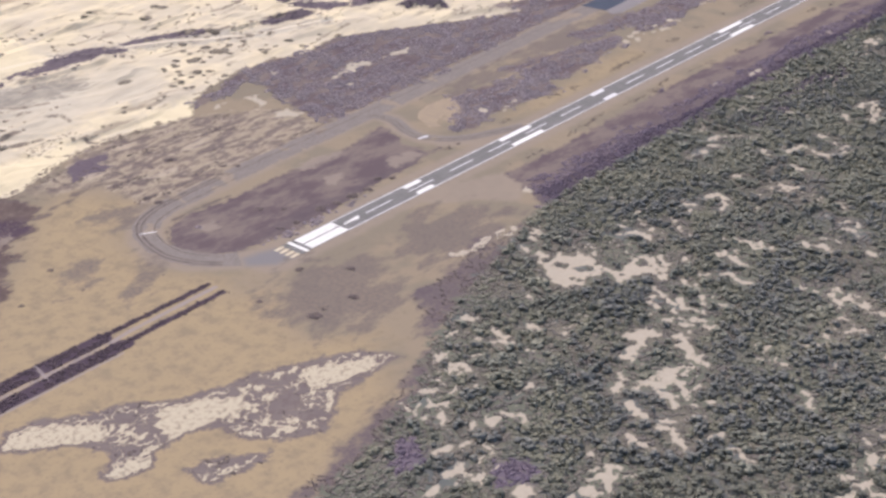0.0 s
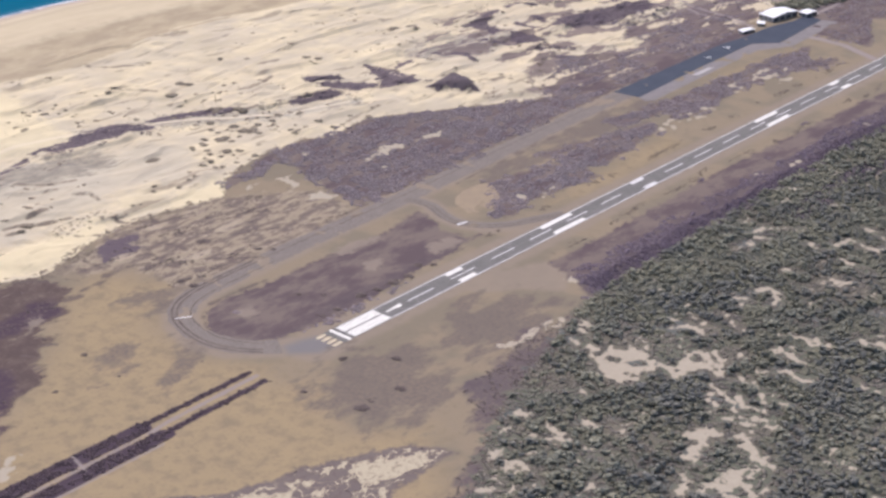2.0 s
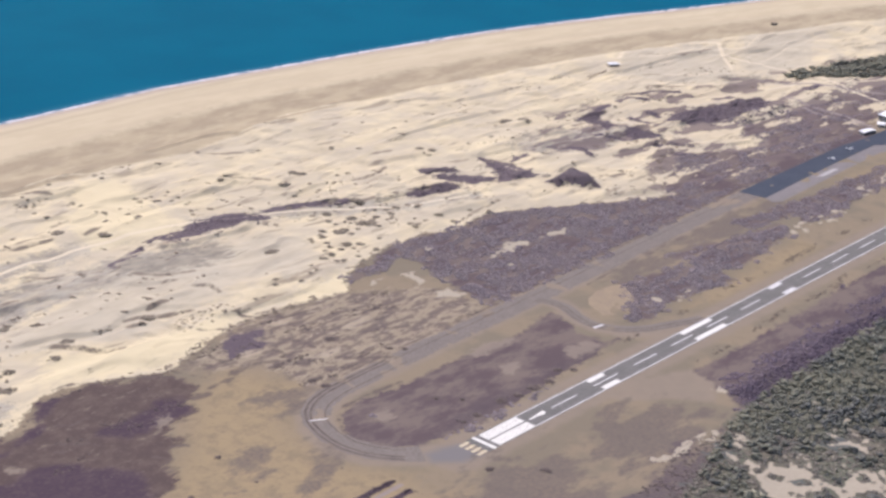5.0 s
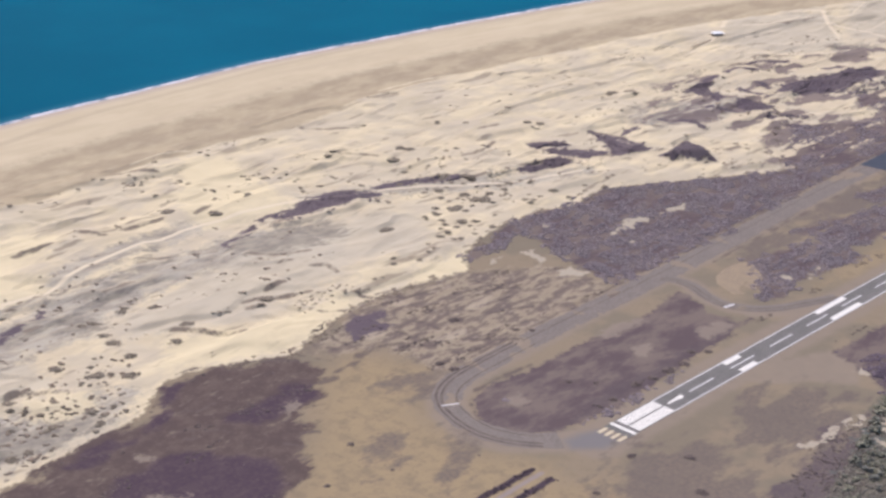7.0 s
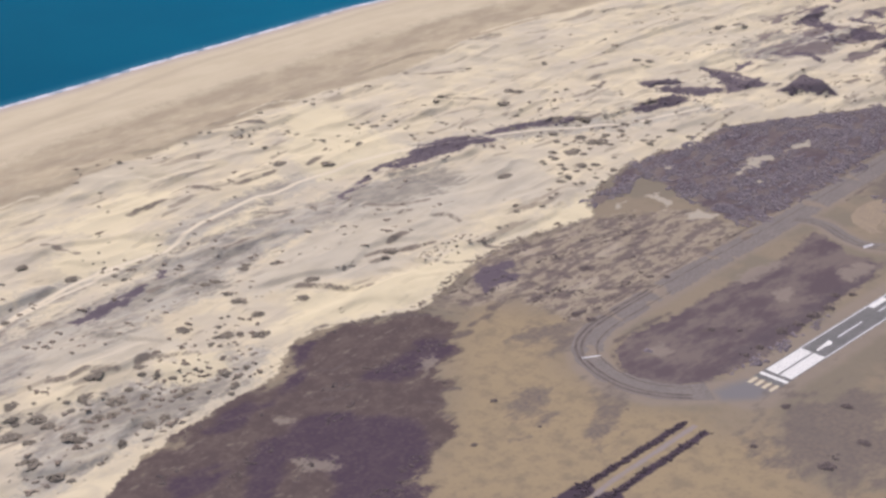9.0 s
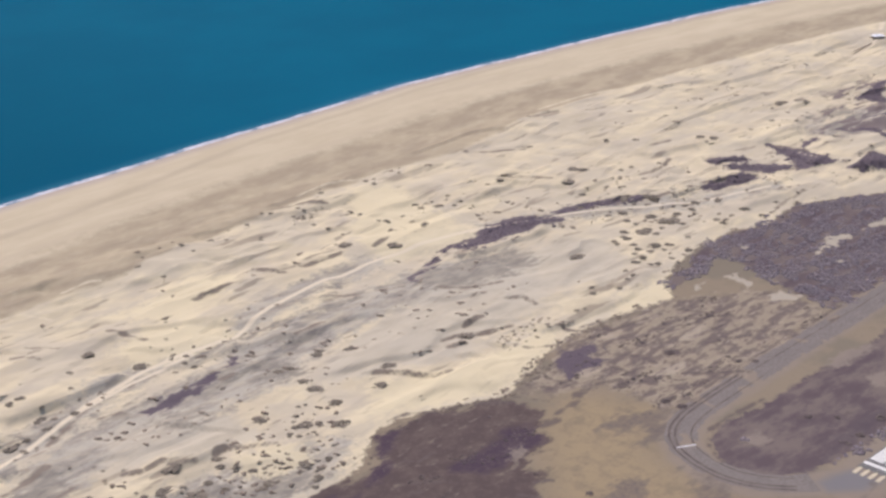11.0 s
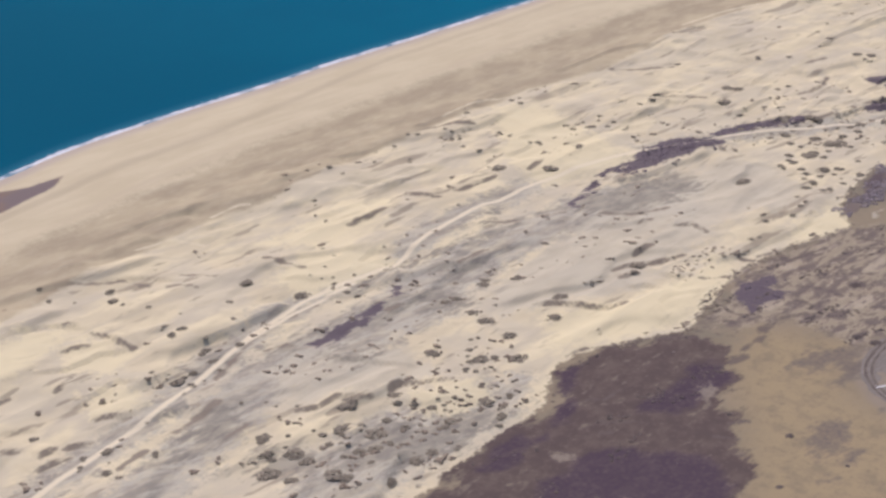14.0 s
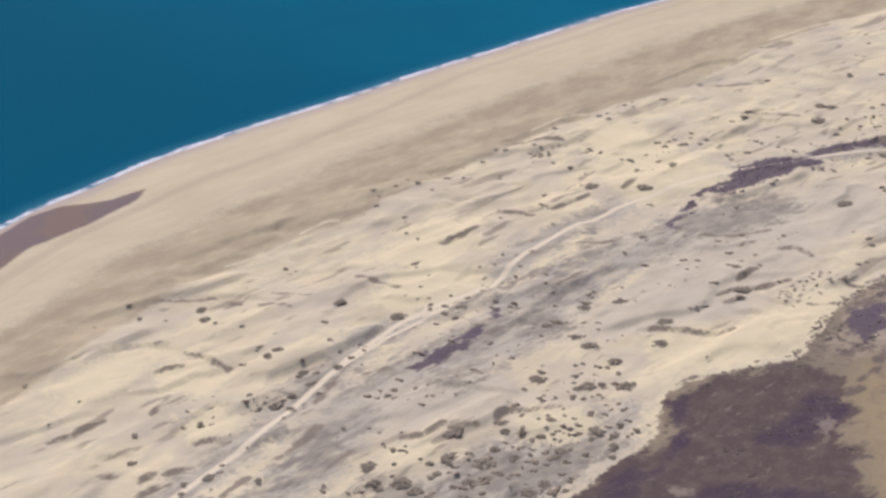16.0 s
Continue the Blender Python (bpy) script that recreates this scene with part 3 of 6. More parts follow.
strip("glade", 1.8, (163, -137), (148, -145), (133, -160), (125, -171))
strip("glade", 1.8, (129, -148), (124, -162), (125, -171))
strip("glade", 1.5, (160, -184), (147, -197))
strip("glade", 1.5, (167, -197), (154, -209))
strip("glade", 2.3, (137, -227), (142, -235), (132, -250))
zone("glade", (176, -230), (188, -242), (183, -254), (161, -265), (153, -259), (143, -252), (145, -243), (162, -235))
spot("shade", 169, -247, 6, 4.8, -50)
strip("glade", 1.5, (181, -216), (185, -222), (170, -228))
strip("glade", 2.4, (186, -207), (191, -217))
strip("glade", 2.6, (208, -202), (217, -208), (211, -227))
strip("glade", 2.6, (233, -206), (227, -220), (226, -229))
strip("glade", 1.8, (211, -227), (225, -221))
strip("glade", 2.8, (189, -250), (184, -261), (164, -272))
strip("glade", 2.0, (162, -259), (160, -272))
strip("glade", 2.4, (144, -276), (135, -288), (130, -297), (121, -308), (110, -318))
strip("glade", 1.4, (121, -286), (112, -298), (102, -303))
strip("glade", 1.8, (162, -290), (167, -300), (160, -310))
strip("glade", 2.2, (137, -306), (123, -315), (127, -323), (130, -335))
strip("glade", 1.4, (150, -318), (140, -326))
strip("glade", 1.8, (154, -325), (150, -336), (153, -343))
strip("glade", 2.2, (186, -299), (200, -314), (195, -328), (196, -337))
strip("glade", 3.2, (230, -290), (228, -301), (224, -312))
strip("glade", 3.2, (203, -262), (199, -274))
strip("glade", 3.2, (265, -303), (265, -313))
strip("glade", 3.2, (259, -217), (255, -227))
strip("glade", 1.5, (251, -234), (240, -249))
strip("glade", 1.8, (296, -211), (295, -224), (283, -222))
strip("glade", 1.8, (316, -218), (329, -224))
strip("glade", 2.2, (329, -231), (315, -243), (302, -244))
strip("glade", 1.8, (355, -233), (358, -250))
strip("glade", 2.2, (378, -250), (378, -264))
strip("glade", 1.8, (110, -318), (108, -329), (119, -342))
strip("glade", 2.3, (99, -311), (99, -325), (108, -343), (114, -350))
zone("glade", (62, -303), (71, -306), (88, -313), (84, -321), (71, -327), (67, -316), (48, -326), (29, -331), (29, -318), (48, -313))
strip("glade", 2.8, (74, -317), (80, -334), (96, -342))
strip("glade", 4.2, (83, -340), (68, -357), (60, -373))
strip("glade", 2.5, (59, -373), (63, -384))
strip("glade", 1.8, (48, -372), (41, -385))
zone("glade", (5, -352), (19, -363), (33, -355), (45, -364), (33, -373), (13, -374), (5, -367), (1, -360))
strip("glade", 2.8, (5, -342), (1, -355), (4, -363), (5, -377), (-4, -390), (-17, -404))
strip("glade", 1.8, (25, -377), (15, -388), (1, -402), (-4, -408))
strip("glade", 2.6, (12, -334), (-6, -340), (-20, -347))
strip("glade", 3.4, (-24, -361), (-29, -372), (-31, -381), (-29, -390), (-24, -399))
strip("glade", 2.5, (-37, -397), (-29, -404), (-43, -418), (-50, -427))
strip("glade", 2.2, (-58, -384), (-62, -396), (-61, -408))
zone("glade", (-159, -365), (-155, -374), (-164, -384), (-175, -372), (-166, -363))
zone("glade", (-149, -398), (-132, -397), (-117, -401), (-106, -398), (-103, -406), (-116, -410), (-121, -415), (-126, -407), (-145, -407))
strip("glade", 1.8, (-104, -403), (-92, -406), (-101, -414))
strip("glade", 1.3, (-94, -380), (-100, -389), (-109, -398))
zone("glade", (-134, -243), (-127, -250), (-120, -257), (-127, -267), (-137, -261))
strip("glade", 1.1, (-129, -235), (-133, -248))
strip("glade", 1.3, (-120, -260), (-130, -277), (-143, -295))
zone("glade", (-139, -288), (-137, -303), (-145, -309), (-152, -302), (-160, -298))
strip("glade", 1.3, (-164, -293), (-157, -299))
zone("glade", (-171, -315), (-162, -316), (-167, -325), (-178, -328), (-187, -323), (-180, -315))
strip("glade", 3.0, (-207, -320), (-194, -322), (-183, -325))
strip("glade", 3.2, (-220, -317), (-205, -316))
strip("glade", 1.3, (-172, -331), (-161, -332))
zone("glade", (-104, -290), (-93, -297), (-80, -292), (-75, -295), (-85, -313), (-98, -308), (-107, -305), (-112, -304), (-111, -295))
spot("shade", -85, -304, 5, 4.0, -50)
strip("glade", 1.8, (-72, -295), (-58, -293), (-46, -292))
strip("glade", 1.8, (-110, -284), (-122, -298))
strip("glade", 1.3, (-133, -318), (-142, -326))
strip("glade", 2.6, (-78, -218), (-65, -211), (-57, -210))
strip("glade", 2.4, (-105, -236), (-101, -242))
strip("glade", 1.7, (-60, -239), (-61, -250))
strip("glade", 1.3, (-76, -260), (-66, -259))
strip("glade", 2.8, (-1, -187), (3, -196))
strip("glade", 2.4, (-29, -198), (-21, -201))
strip("glade", 2.6, (-14, -228), (-9, -238))
strip("glade", 1.5, (19, -231), (27, -246), (39, -251), (27, -262), (24, -269))
strip("glade", 1.6, (77, -112), (98, -120), (123, -116), (143, -116))
strip("glade", 3.2, (143, -119), (151, -120))
strip("glade", 1.6, (225, -363), (221, -377), (226, -395), (218, -407), (202, -419))
strip("glade", 2.8, (238, -381), (238, -397), (232, -405))
strip("glade", 2.2, (227, -410), (224, -422), (220, -432), (236, -421), (237, -415))
strip("glade", 3.0, (194, -422), (187, -436), (184, -443))
strip("glade", 2.4, (168, -434), (177, -434))
strip("glade", 2.2, (299, -329), (288, -342), (302, -349), (295, -358))
strip("glade", 1.7, (309, -341), (319, -352), (312, -361))
strip("glade", 2.5, (352, -339), (361, -350), (338, -367), (315, -389))
strip("glade", 1.8, (342, -347), (347, -357))
strip("glade", 2.2, (354, -318), (360, -323))
strip("glade", 1.6, (389, -319), (380, -327))
strip("glade", 2.6, (221, -440), (222, -449))
strip("glade", 3.4, (64, -452), (73, -454), (61, -464), (62, -469))
strip("glade", 1.7, (100, -414), (99, -423))
strip("glade", 1.7, (109, -451), (126, -451))
strip("glade", 1.7, (-28, -461), (-28, -468))
strip("glade", 2.6, (-5, -532), (11, -530), (22, -530))
strip("glade", 3.2, (-4, -538), (-4, -549), (-4, -560))
strip("glade", 2.5, (46, -517), (38, -532))
strip("glade", 1.8, (60, -517), (59, -528))
strip("glade", 1.8, (21, -526), (34, -533))
strip("glade", 2.4, (439, -148), (454, -155), (466, -168), (475, -179))
strip("glade", 3.2, (392, -157), (413, -161))
strip("glade", 1.8, (425, -160), (438, -168))
strip("glade", 2.4, (464, -226), (484, -228), (476, -248), (476, -260), (495, -266), (508, -265))
strip("glade", 2.4, (518, -229), (521, -243), (509, -252))
strip("glade", 1.9, (587, -218), (570, -233))
strip("glade", 2.3, (612, -224), (637, -228), (596, -252))
strip("glade", 1.8, (434, -246), (431, -260))
strip("glade", 1.9, (450, -203), (441, -214))
strip("glade", 2.2, (376, -215), (381, -225))
strip("glade", 1.8, (374, -256), (392, -257), (377, -269))
strip("blow", 2.6, (626, -91), (653, -91))
strip("blow", 1.6, (570, -78), (597, -91))
strip("blow", 1.6, (712, -110), (725, -115))
strip("blow", 1.8, (772, -101), (805, -98))
strip("blow", 1.8, (823, -95), (862, -97))
# shaded slopes (blue) and lit slopes (olive) as leaf tones; hollows of purple shrubs
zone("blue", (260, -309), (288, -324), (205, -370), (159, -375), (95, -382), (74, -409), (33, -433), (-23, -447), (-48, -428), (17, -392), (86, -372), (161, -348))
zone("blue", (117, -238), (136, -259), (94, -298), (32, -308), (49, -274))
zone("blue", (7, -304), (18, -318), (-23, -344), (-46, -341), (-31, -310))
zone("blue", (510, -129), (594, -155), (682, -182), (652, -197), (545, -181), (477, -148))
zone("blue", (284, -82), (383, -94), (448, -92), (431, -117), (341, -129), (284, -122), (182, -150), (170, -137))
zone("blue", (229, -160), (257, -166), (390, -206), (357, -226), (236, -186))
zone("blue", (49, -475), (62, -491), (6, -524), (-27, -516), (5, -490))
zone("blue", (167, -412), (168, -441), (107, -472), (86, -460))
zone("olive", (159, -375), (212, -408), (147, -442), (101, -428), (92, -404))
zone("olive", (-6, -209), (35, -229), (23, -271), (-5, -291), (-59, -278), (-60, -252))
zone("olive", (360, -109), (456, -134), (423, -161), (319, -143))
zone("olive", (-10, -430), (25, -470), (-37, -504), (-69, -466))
zone("plum", (-148, -332), (-130, -348), (-136, -367), (-152, -369), (-167, -352))
zone("plum", (-170, -263), (-153, -272), (-179, -296), (-202, -290))
# sand showing in the thickets
zone("blow", (316, 255), (343, 262), (386, 262), (376, 247), (339, 245), (308, 242))
zone("blow", (229, 281), (239, 263), (211, 244), (193, 250))
for bx, by, rx, ry, tn in ((307, 226, 9, 5, 0), (288, 310, 11, 6, -30), (416, 249, 24, 5, -5), (212, 214, 8, 14, 10), (-318, 34, 22, 5, 35), (-350, 30, 14, 5, 30),
                           (362, 68, 22, 4, -15), (414, 56, 9, 3, 0), (625, 78, 30, 5, 8), (700, 77, 34, 4, -5), (812, 94, 26, 6, 0), (870, 80, 22, 4, -20), (222, -82, 9, 4, -20), (637, -90, 16, 3, 0), (780, -85, 50, 4, 3), (150, 110, 5, 2, 0)):
    spot("blow", bx, by, rx, ry, tn)
# grey grassed hollows between the dunes
zone("grey", (-442, 428), (-363, 469), (-302, 466), (-192, 488), (-117, 500), (-53, 498), (24, 504), (104, 474), (128, 429), (64, 390), (13, 428), (-69, 449),
     (-145, 439), (-201, 413), (-249, 411), (-306, 397), (-366, 413), (-438, 382), (-520, 340), (-560, 380))
zone("grey", (-450, 300), (-400, 340), (-330, 345), (-250, 330), (-225, 305), (-260, 280), (-330, 276), (-420, 262), (-480, 260))
zone("grey", (620, 470), (760, 450), (800, 400), (700, 380), (620, 420))
# light grey pans, grassed streaks and yellow drifts in the dunes
zone("pale", (-143, 427), (-58, 447), (17, 452), (88, 448), (174, 454), (215, 419), (179, 367), (132, 343), (83, 379), (40, 356), (-19, 355), (-66, 344), (-137, 369), (-178, 391))
zone("pale", (-354, 448), (-318, 447), (-280, 433), (-262, 401), (-268, 356), (-307, 361), (-337, 376), (-370, 399))
zone("sward", (17, 486), (85, 487), (137, 470), (135, 435), (77, 426), (30, 437), (-3, 460))
strip("sward", 5, (-330, 466), (-285, 468), (-233, 462), (-180, 455), (-120, 465))
strip("sward", 4, (-221, 505), (-176, 502), (-104, 497), (-40, 493))
strip("sward", 2.5, (-68, 513), (-37, 503), (4, 488))
strip("sward", 3, (256, 499), (302, 486), (354, 456), (407, 425))
zone("sward", (-303, 445), (-280, 433), (-275, 412), (-296, 414), (-308, 432))
zone("cream", (-152, 364), (-119, 350), (-84, 334), (-37, 328), (14, 335), (18, 314), (-36, 282), (-96, 289), (-139, 308), (-167, 322))
zone("cream", (-307, 349), (-279, 350), (-257, 332), (-265, 305), (-293, 300), (-317, 314))
zone("cream", (116, 325), (168, 322), (227, 333), (168, 286), (119, 286), (75, 300))
zone("cream", (-222, 626), (-177, 629), (-115, 635), (-79, 614), (-133, 581), (-196, 581))
zone("cream", (148, 716), (179, 681), (158, 582), (122, 513), (29, 533), (47, 596))
# narrow dark growth along ledges and old tracks
for pts in ([(-640, 396), (-535, 434), (-464, 450), (-408, 469), (-323, 501), (-260, 517), (-171, 511), (-117, 531), (-55, 541), (36, 545), (121, 532)],
            [(162, 521), (231, 490), (279, 467), (348, 419), (430, 380)]):
    strip("grey", 15, *pts)
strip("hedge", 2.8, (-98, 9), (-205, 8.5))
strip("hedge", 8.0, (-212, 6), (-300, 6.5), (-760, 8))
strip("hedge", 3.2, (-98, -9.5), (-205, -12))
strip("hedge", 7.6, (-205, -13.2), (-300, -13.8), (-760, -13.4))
strip("lip", 1.6, (-445, 426), (-422, 434), (-405, 438))
strip("lip", 1.3, (-386, 466), (-316, 502), (-281, 505), (-260, 503))
strip("lip", 1.2, (-124, 533), (-79, 519), (-36, 500), (-1, 480))
strip("islet", 2.5, (83, 513), (119, 510), (142, 509))
strip("islet", 2.0, (14, 485), (57, 503), (70, 508))
strip("lip", 1.5, (13, 452), (33, 431), (62, 418))
strip("lip", 1.5, (-135, 472), (-108, 474), (-98, 471))
strip("islet", 3.5, (550, 448), (557, 420), (548, 396))
strip("islet", 3, (571, 432), (605, 436))
# sandy ways
strip("paths", 2.2, (162, 521), (231, 490), (279, 467), (348, 419), (430, 380))
strip("paths", 2.6, (-640, 396), (-535, 434), (-464, 450), (-408, 469), (-323, 501), (-260, 517), (-171, 511), (-117, 531), (-55, 541), (36, 545), (121, 532), (162, 521))
strip("paths", 2.0, (-346, 492), (-283, 505), (-218, 508))
strip("paths", 2.5, (1061, 621), (1102, 641), (1142, 651), (1201, 634), (1271, 582), (1209, 535), (1166, 490))
strip("paths", 3.0, (1170, 240), (1190, 300), (1220, 390), (1215, 530))
strip("lane", 1.5, (-272, 13), (-274, 3), (-278, -10))
strip("lane", 3.0, (1087, 360), (1075, 307), (1069, 251), (1063, 221))
strip("lane", 1.9, (-95, 1), (-190, -1), (-212, -3.5))
strip("lane", 1.4, (-205, -3.5), (-300, -4), (-420, -3.8), (-700, -3.6))
strip("lane", 0.9, (-215, -22.5), (-420, -22.5), (-700, -22.5))
# dark lips, growth and yellow crests of the dunes
strip("lip", 1.5, (-383, 674), (-359, 662), (-341, 648), (-333, 625))
strip("lip", 1.8, (-322, 614), (-310, 591))
strip("lip", 1.5, (-304, 624), (-289, 595))
strip("lip", 1.9, (-240, 596), (-232, 576), (-228, 561))
strip("lip", 1.5, (43, 714), (65, 705), (93, 687))
strip("lip", 1.5, (105, 730), (146, 723))
strip("lip", 1.5, (309, 699), (336, 675), (361, 657))
strip("lip", 1.9, (446, 553), (486, 549))
strip("lip", 2.1, (-448, 427), (-426, 430), (-405, 437))
strip("lip", 1.7, (-502, 413), (-486, 418), (-476, 420))
strip("lip", 1.8, (-429, 396), (-407, 400))
strip("lip", 1.7, (-322, 501), (-299, 502), (-263, 505))
strip("lip", 1.7, (-333, 473), (-315, 469))
zone("islet", (-308, 460), (-276, 464), (-254, 460), (-242, 456), (-255, 452), (-283, 449), (-302, 450))
strip("lip", 1.7, (-233, 455), (-213, 451))
# first three: sunlit dome tops, their brightness put into the sand colour
zone("cream", (-513, 610), (-480, 619), (-444, 625), (-415, 608), (-443, 587), (-478, 575), (-508, 571))
zone("cream", (-440, 584), (-410, 584), (-407, 538), (-437, 522), (-455, 552))
zone("cream", (-469, 510), (-443, 514), (-432, 495), (-443, 473), (-460, 469), (-478, 482))
zone("cream", (-263, 560), (-211, 581), (-158, 542), (-167, 506), (-229, 505), (-256, 526))
zone("cream", (-156, 358), (-94, 307), (-78, 277), (-142, 294), (-183, 323))
zone("sward", (-396, 492), (-372, 503), (-338, 493), (-360, 479), (-392, 476))
zone("sward", (-443, 421), (-404, 434), (-395, 414), (-426, 394), (-450, 399))
zone("sward", (-297, 433), (-280, 422), (-283, 406), (-305, 406), (-310, 425))
zone("sward", (-198, 460), (-167, 442), (-178, 413), (-212, 427))
strip("lip", 1.8, (257, 496), (283, 476), (314, 471))
strip("lip", 2.1, (316, 465), (348, 444))
strip("lip", 2.7, (554, 467), (564, 424), (562, 415))
strip("lip", 3.0, (473, 428), (486, 405), (500, 392))
strip("lip", 2.7, (965, 506), (1013, 474))
strip("lip", 2.5, (891, 511), (925, 498), (931, 475))
zone("islet", (511, 401), (549, 397), (557, 371), (525, 380), (495, 389))
zone("sward", (672, 479), (736, 483), (718, 437), (676, 415), (631, 442))
# faded openings, dark tufts and ways round the airfield
zone("fade", (-25, 96), (-13, 93), (-16, 81), (-28, 78), (-33, 86))
zone("fade", (119, 117), (148, 120), (178, 111), (172, 102), (140, 106), (120, 109))
zone("fade", (120, 81), (138, 76), (125, 62), (110, 65))
zone("fade", (189, 64), (222, 57), (223, 44), (181, 44))
strip("tuft", 1.6, (-52, 109), (-64, 92), (-72, 73), (-69, 56), (-58, 41))
strip("tuft", 1.8, (28, 82), (39, 74))
strip("tuft", 1.5, (47, 63), (60, 59))
strip("tuft", 1.5, (-9, 125), (1, 121))
strip("tuft", 1.6, (-32, 91), (-32, 84))
strip("tuft", 1.4, (-33, 121), (-4, 122), (36, 120))
strip("blow", 4.0, (782, 95), (823, 87), (865, 64), (893, 55))
strip("blow", 3.0, (604, 71), (637, 69), (673, 67))
strip("blow", 2.0, (342, 76), (349, 64), (377, 56))
strip("blow", 1.8, (398, 56), (419, 53))
strip("lane", 6, (1063, 137), (1067, 106), (1064, 71), (1040, 19))
strip("lane", 4, (1145, 402), (1186, 331), (1222, 257), (1320, 154))
strip("lane", 3, (1166, 170), (1230, 171), (1299, 177))
strip("lane", 3, (1062, 312), (1050, 286), (1054, 245), (1056, 200))
strip("tuft", 2.0, (29, 322), (30, 309), (40, 296))
strip("tuft", 4, (50, 224), (55, 219))
strip("tuft", 2.2, (127, 268), (139, 244))
strip("tuft", 2, (119, 248), (147, 230))
strip("tuft", 1.0, (58, 247), (93, 206))
strip("tuft", 2.4, (31, 188), (62, 161))
strip("tuft", 1.6, (138, 169), (161, 159))
strip("tuft", 1.6, (79, 163), (96, 158), (119, 157))
strip("tuft", 1.6, (193, 160), (222, 155))
strip("tuft", 1.8, (-22, 174), (-12, 174))
strip("tuft", 2.2, (0, 234), (1, 226))
strip("tuft", 1.4, (-74, 220), (-38, 232), (-13, 223))
strip("tuft", 1.2, (-20, 156), (13, 155), (26, 152))
strip("tuft", 1.6, (19, 290), (38, 286))
strip("tuft", 1.3, (106, 204), (124, 193))
strip("tuft", 1.5, (29, 227), (29, 217))
strip("blow", 1.2, (153, 283), (188, 287), (212, 286), (216, 274))
zone("blow", (191, 223), (220, 227), (216, 198))
zone("sward", (-418, 369), (-390, 322), (-342, 342), (-320, 310), (-286, 307), (-273, 283), (-339, 271), (-388, 292), (-448, 343))
zone("sward", (-423, 345), (-455, 357), (-419, 322))
strip("tuft", 1.6, (-72, 276), (-62, 253))
strip("tuft", 1.2, (-93, 265), (-80, 240))
strip("tuft", 1.3, (-148, 289), (-127, 280), (-112, 271), (-97, 252))
strip("tuft", 1.5, (-51, 269), (-48, 248))
strip("tuft", 2.2, (0, 246), (1, 232))
strip("tuft", 1.3, (17, 258), (29, 240))
strip("tuft", 1.7, (-35, 235), (-13, 222))
strip("tuft", 3.0, (-112, 217), (-100, 214))
strip("tuft", 1.3, (-93, 221), (-73, 225), (-55, 233))
strip("tuft", 1.8, (42, 307), (62, 305), (51, 286), (93, 278))
strip("tuft", 1.4, (-186, 309), (-167, 304), (-148, 289))
strip("tuft", 1.4, (-24, 335), (-20, 316), (2, 300))
strip("crest", 1.3, (-301, 691), (-271, 685), (-255, 659))
strip("crest", 1.5, (-219, 695), (-190, 698), (-180, 693))
strip("crest", 1.3, (-113, 682), (-90, 662), (-71, 638))
strip("crest", 1.2, (85, 724), (153, 730), (195, 715))
strip("crest", 1.6, (473, 734), (532, 736), (611, 726))
strip("crest", 1.2, (494, 660), (564, 673), (600, 652))
strip("crest", 1.2, (-153, 665), (-114, 665))
strip("tuft", 1.8, (-252, 222), (-245, 216))
strip("tuft", 1.4, (-223, 256), (-214, 247), (-198, 249))
strip("tuft", 1.3, (-239, 230), (-231, 223), (-218, 206))
strip("tuft", 1.6, (-143, 292), (-118, 278), (-100, 258))
strip("tuft", 2.6, (-107, 221), (-97, 217))
strip("tuft", 1.6, (-78, 223), (-60, 227), (-40, 236))
strip("tuft", 1.6, (-180, 167), (-169, 158))
strip("tuft", 1.5, (-201, 164), (-192, 150))
zone("fade", (-293, 226), (-286, 223), (-285, 214), (-294, 216))
zone("fade", (-319, 173), (-295, 153), (-307, 145), (-323, 157))
zone("fade", (-161, 210), (-147, 208), (-151, 199), (-169, 193))
strip("paths", 2.0, (1058, 621), (1098, 642), (1134, 651), (1161, 651), (1213, 622), (1270, 577))
strip("paths", 1.4, (1264, 573), (1216, 536), (1150, 481))
strip("paths", 1.5, (925, 595), (930, 584), (970, 588), (1014, 599))
strip("paths", 1.2, (975, 680), (1021, 663), (1064, 649))
strip("paths", 1.2, (1290, 540), (1353, 556), (1425, 567), (1498, 557))
strip("paths", 1.2, (1241, 516), (1236, 480), (1325, 491), (1337, 460))
strip("lip", 2, (1111, 615), (1153, 574), (1230, 563))
strip("lip", 2, (1024, 552), (1051, 538))
strip("lip", 2.4, (938, 491), (971, 486), (984, 461))
zone("pale", (1121, 652), (1255, 568), (1131, 465), (1091, 424), (1008, 509), (995, 576))
zone("pale", (1347, 583), (1512, 546), (1252, 407), (1166, 476))
zone("sward", (1098, 473), (1171, 433), (1140, 421), (1072, 458))
strip("tuft", 0.9, (20, 164), (127, 168), (240, 170), (361, 174), (480, 180), (690, 190))
strip("tuft", 0.7, (330, 140), (480, 147), (600, 151))
zone("islet", (778, 483), (818, 490), (850, 490), (798, 466), (782, 431), (762, 425), (773, 461))
zone("islet", (790, 414), (800, 398), (792, 366), (783, 356), (754, 375), (763, 399))
zone("islet", (843, 393), (882, 410), (928, 405), (968, 394), (1016, 389), (1056, 376), (1036, 346), (976, 345), (919, 354), (877, 370))
zone("scrub", (911, 317), (994, 312), (1050, 274), (1037, 206), (1013, 177), (973, 180), (886, 181), (798, 186), (726, 189), (659, 249), (702, 287), (755, 306), (807, 281), (857, 237), (875, 274))
strip("islet", 2.6, (870, 486), (900, 489), (909, 467))
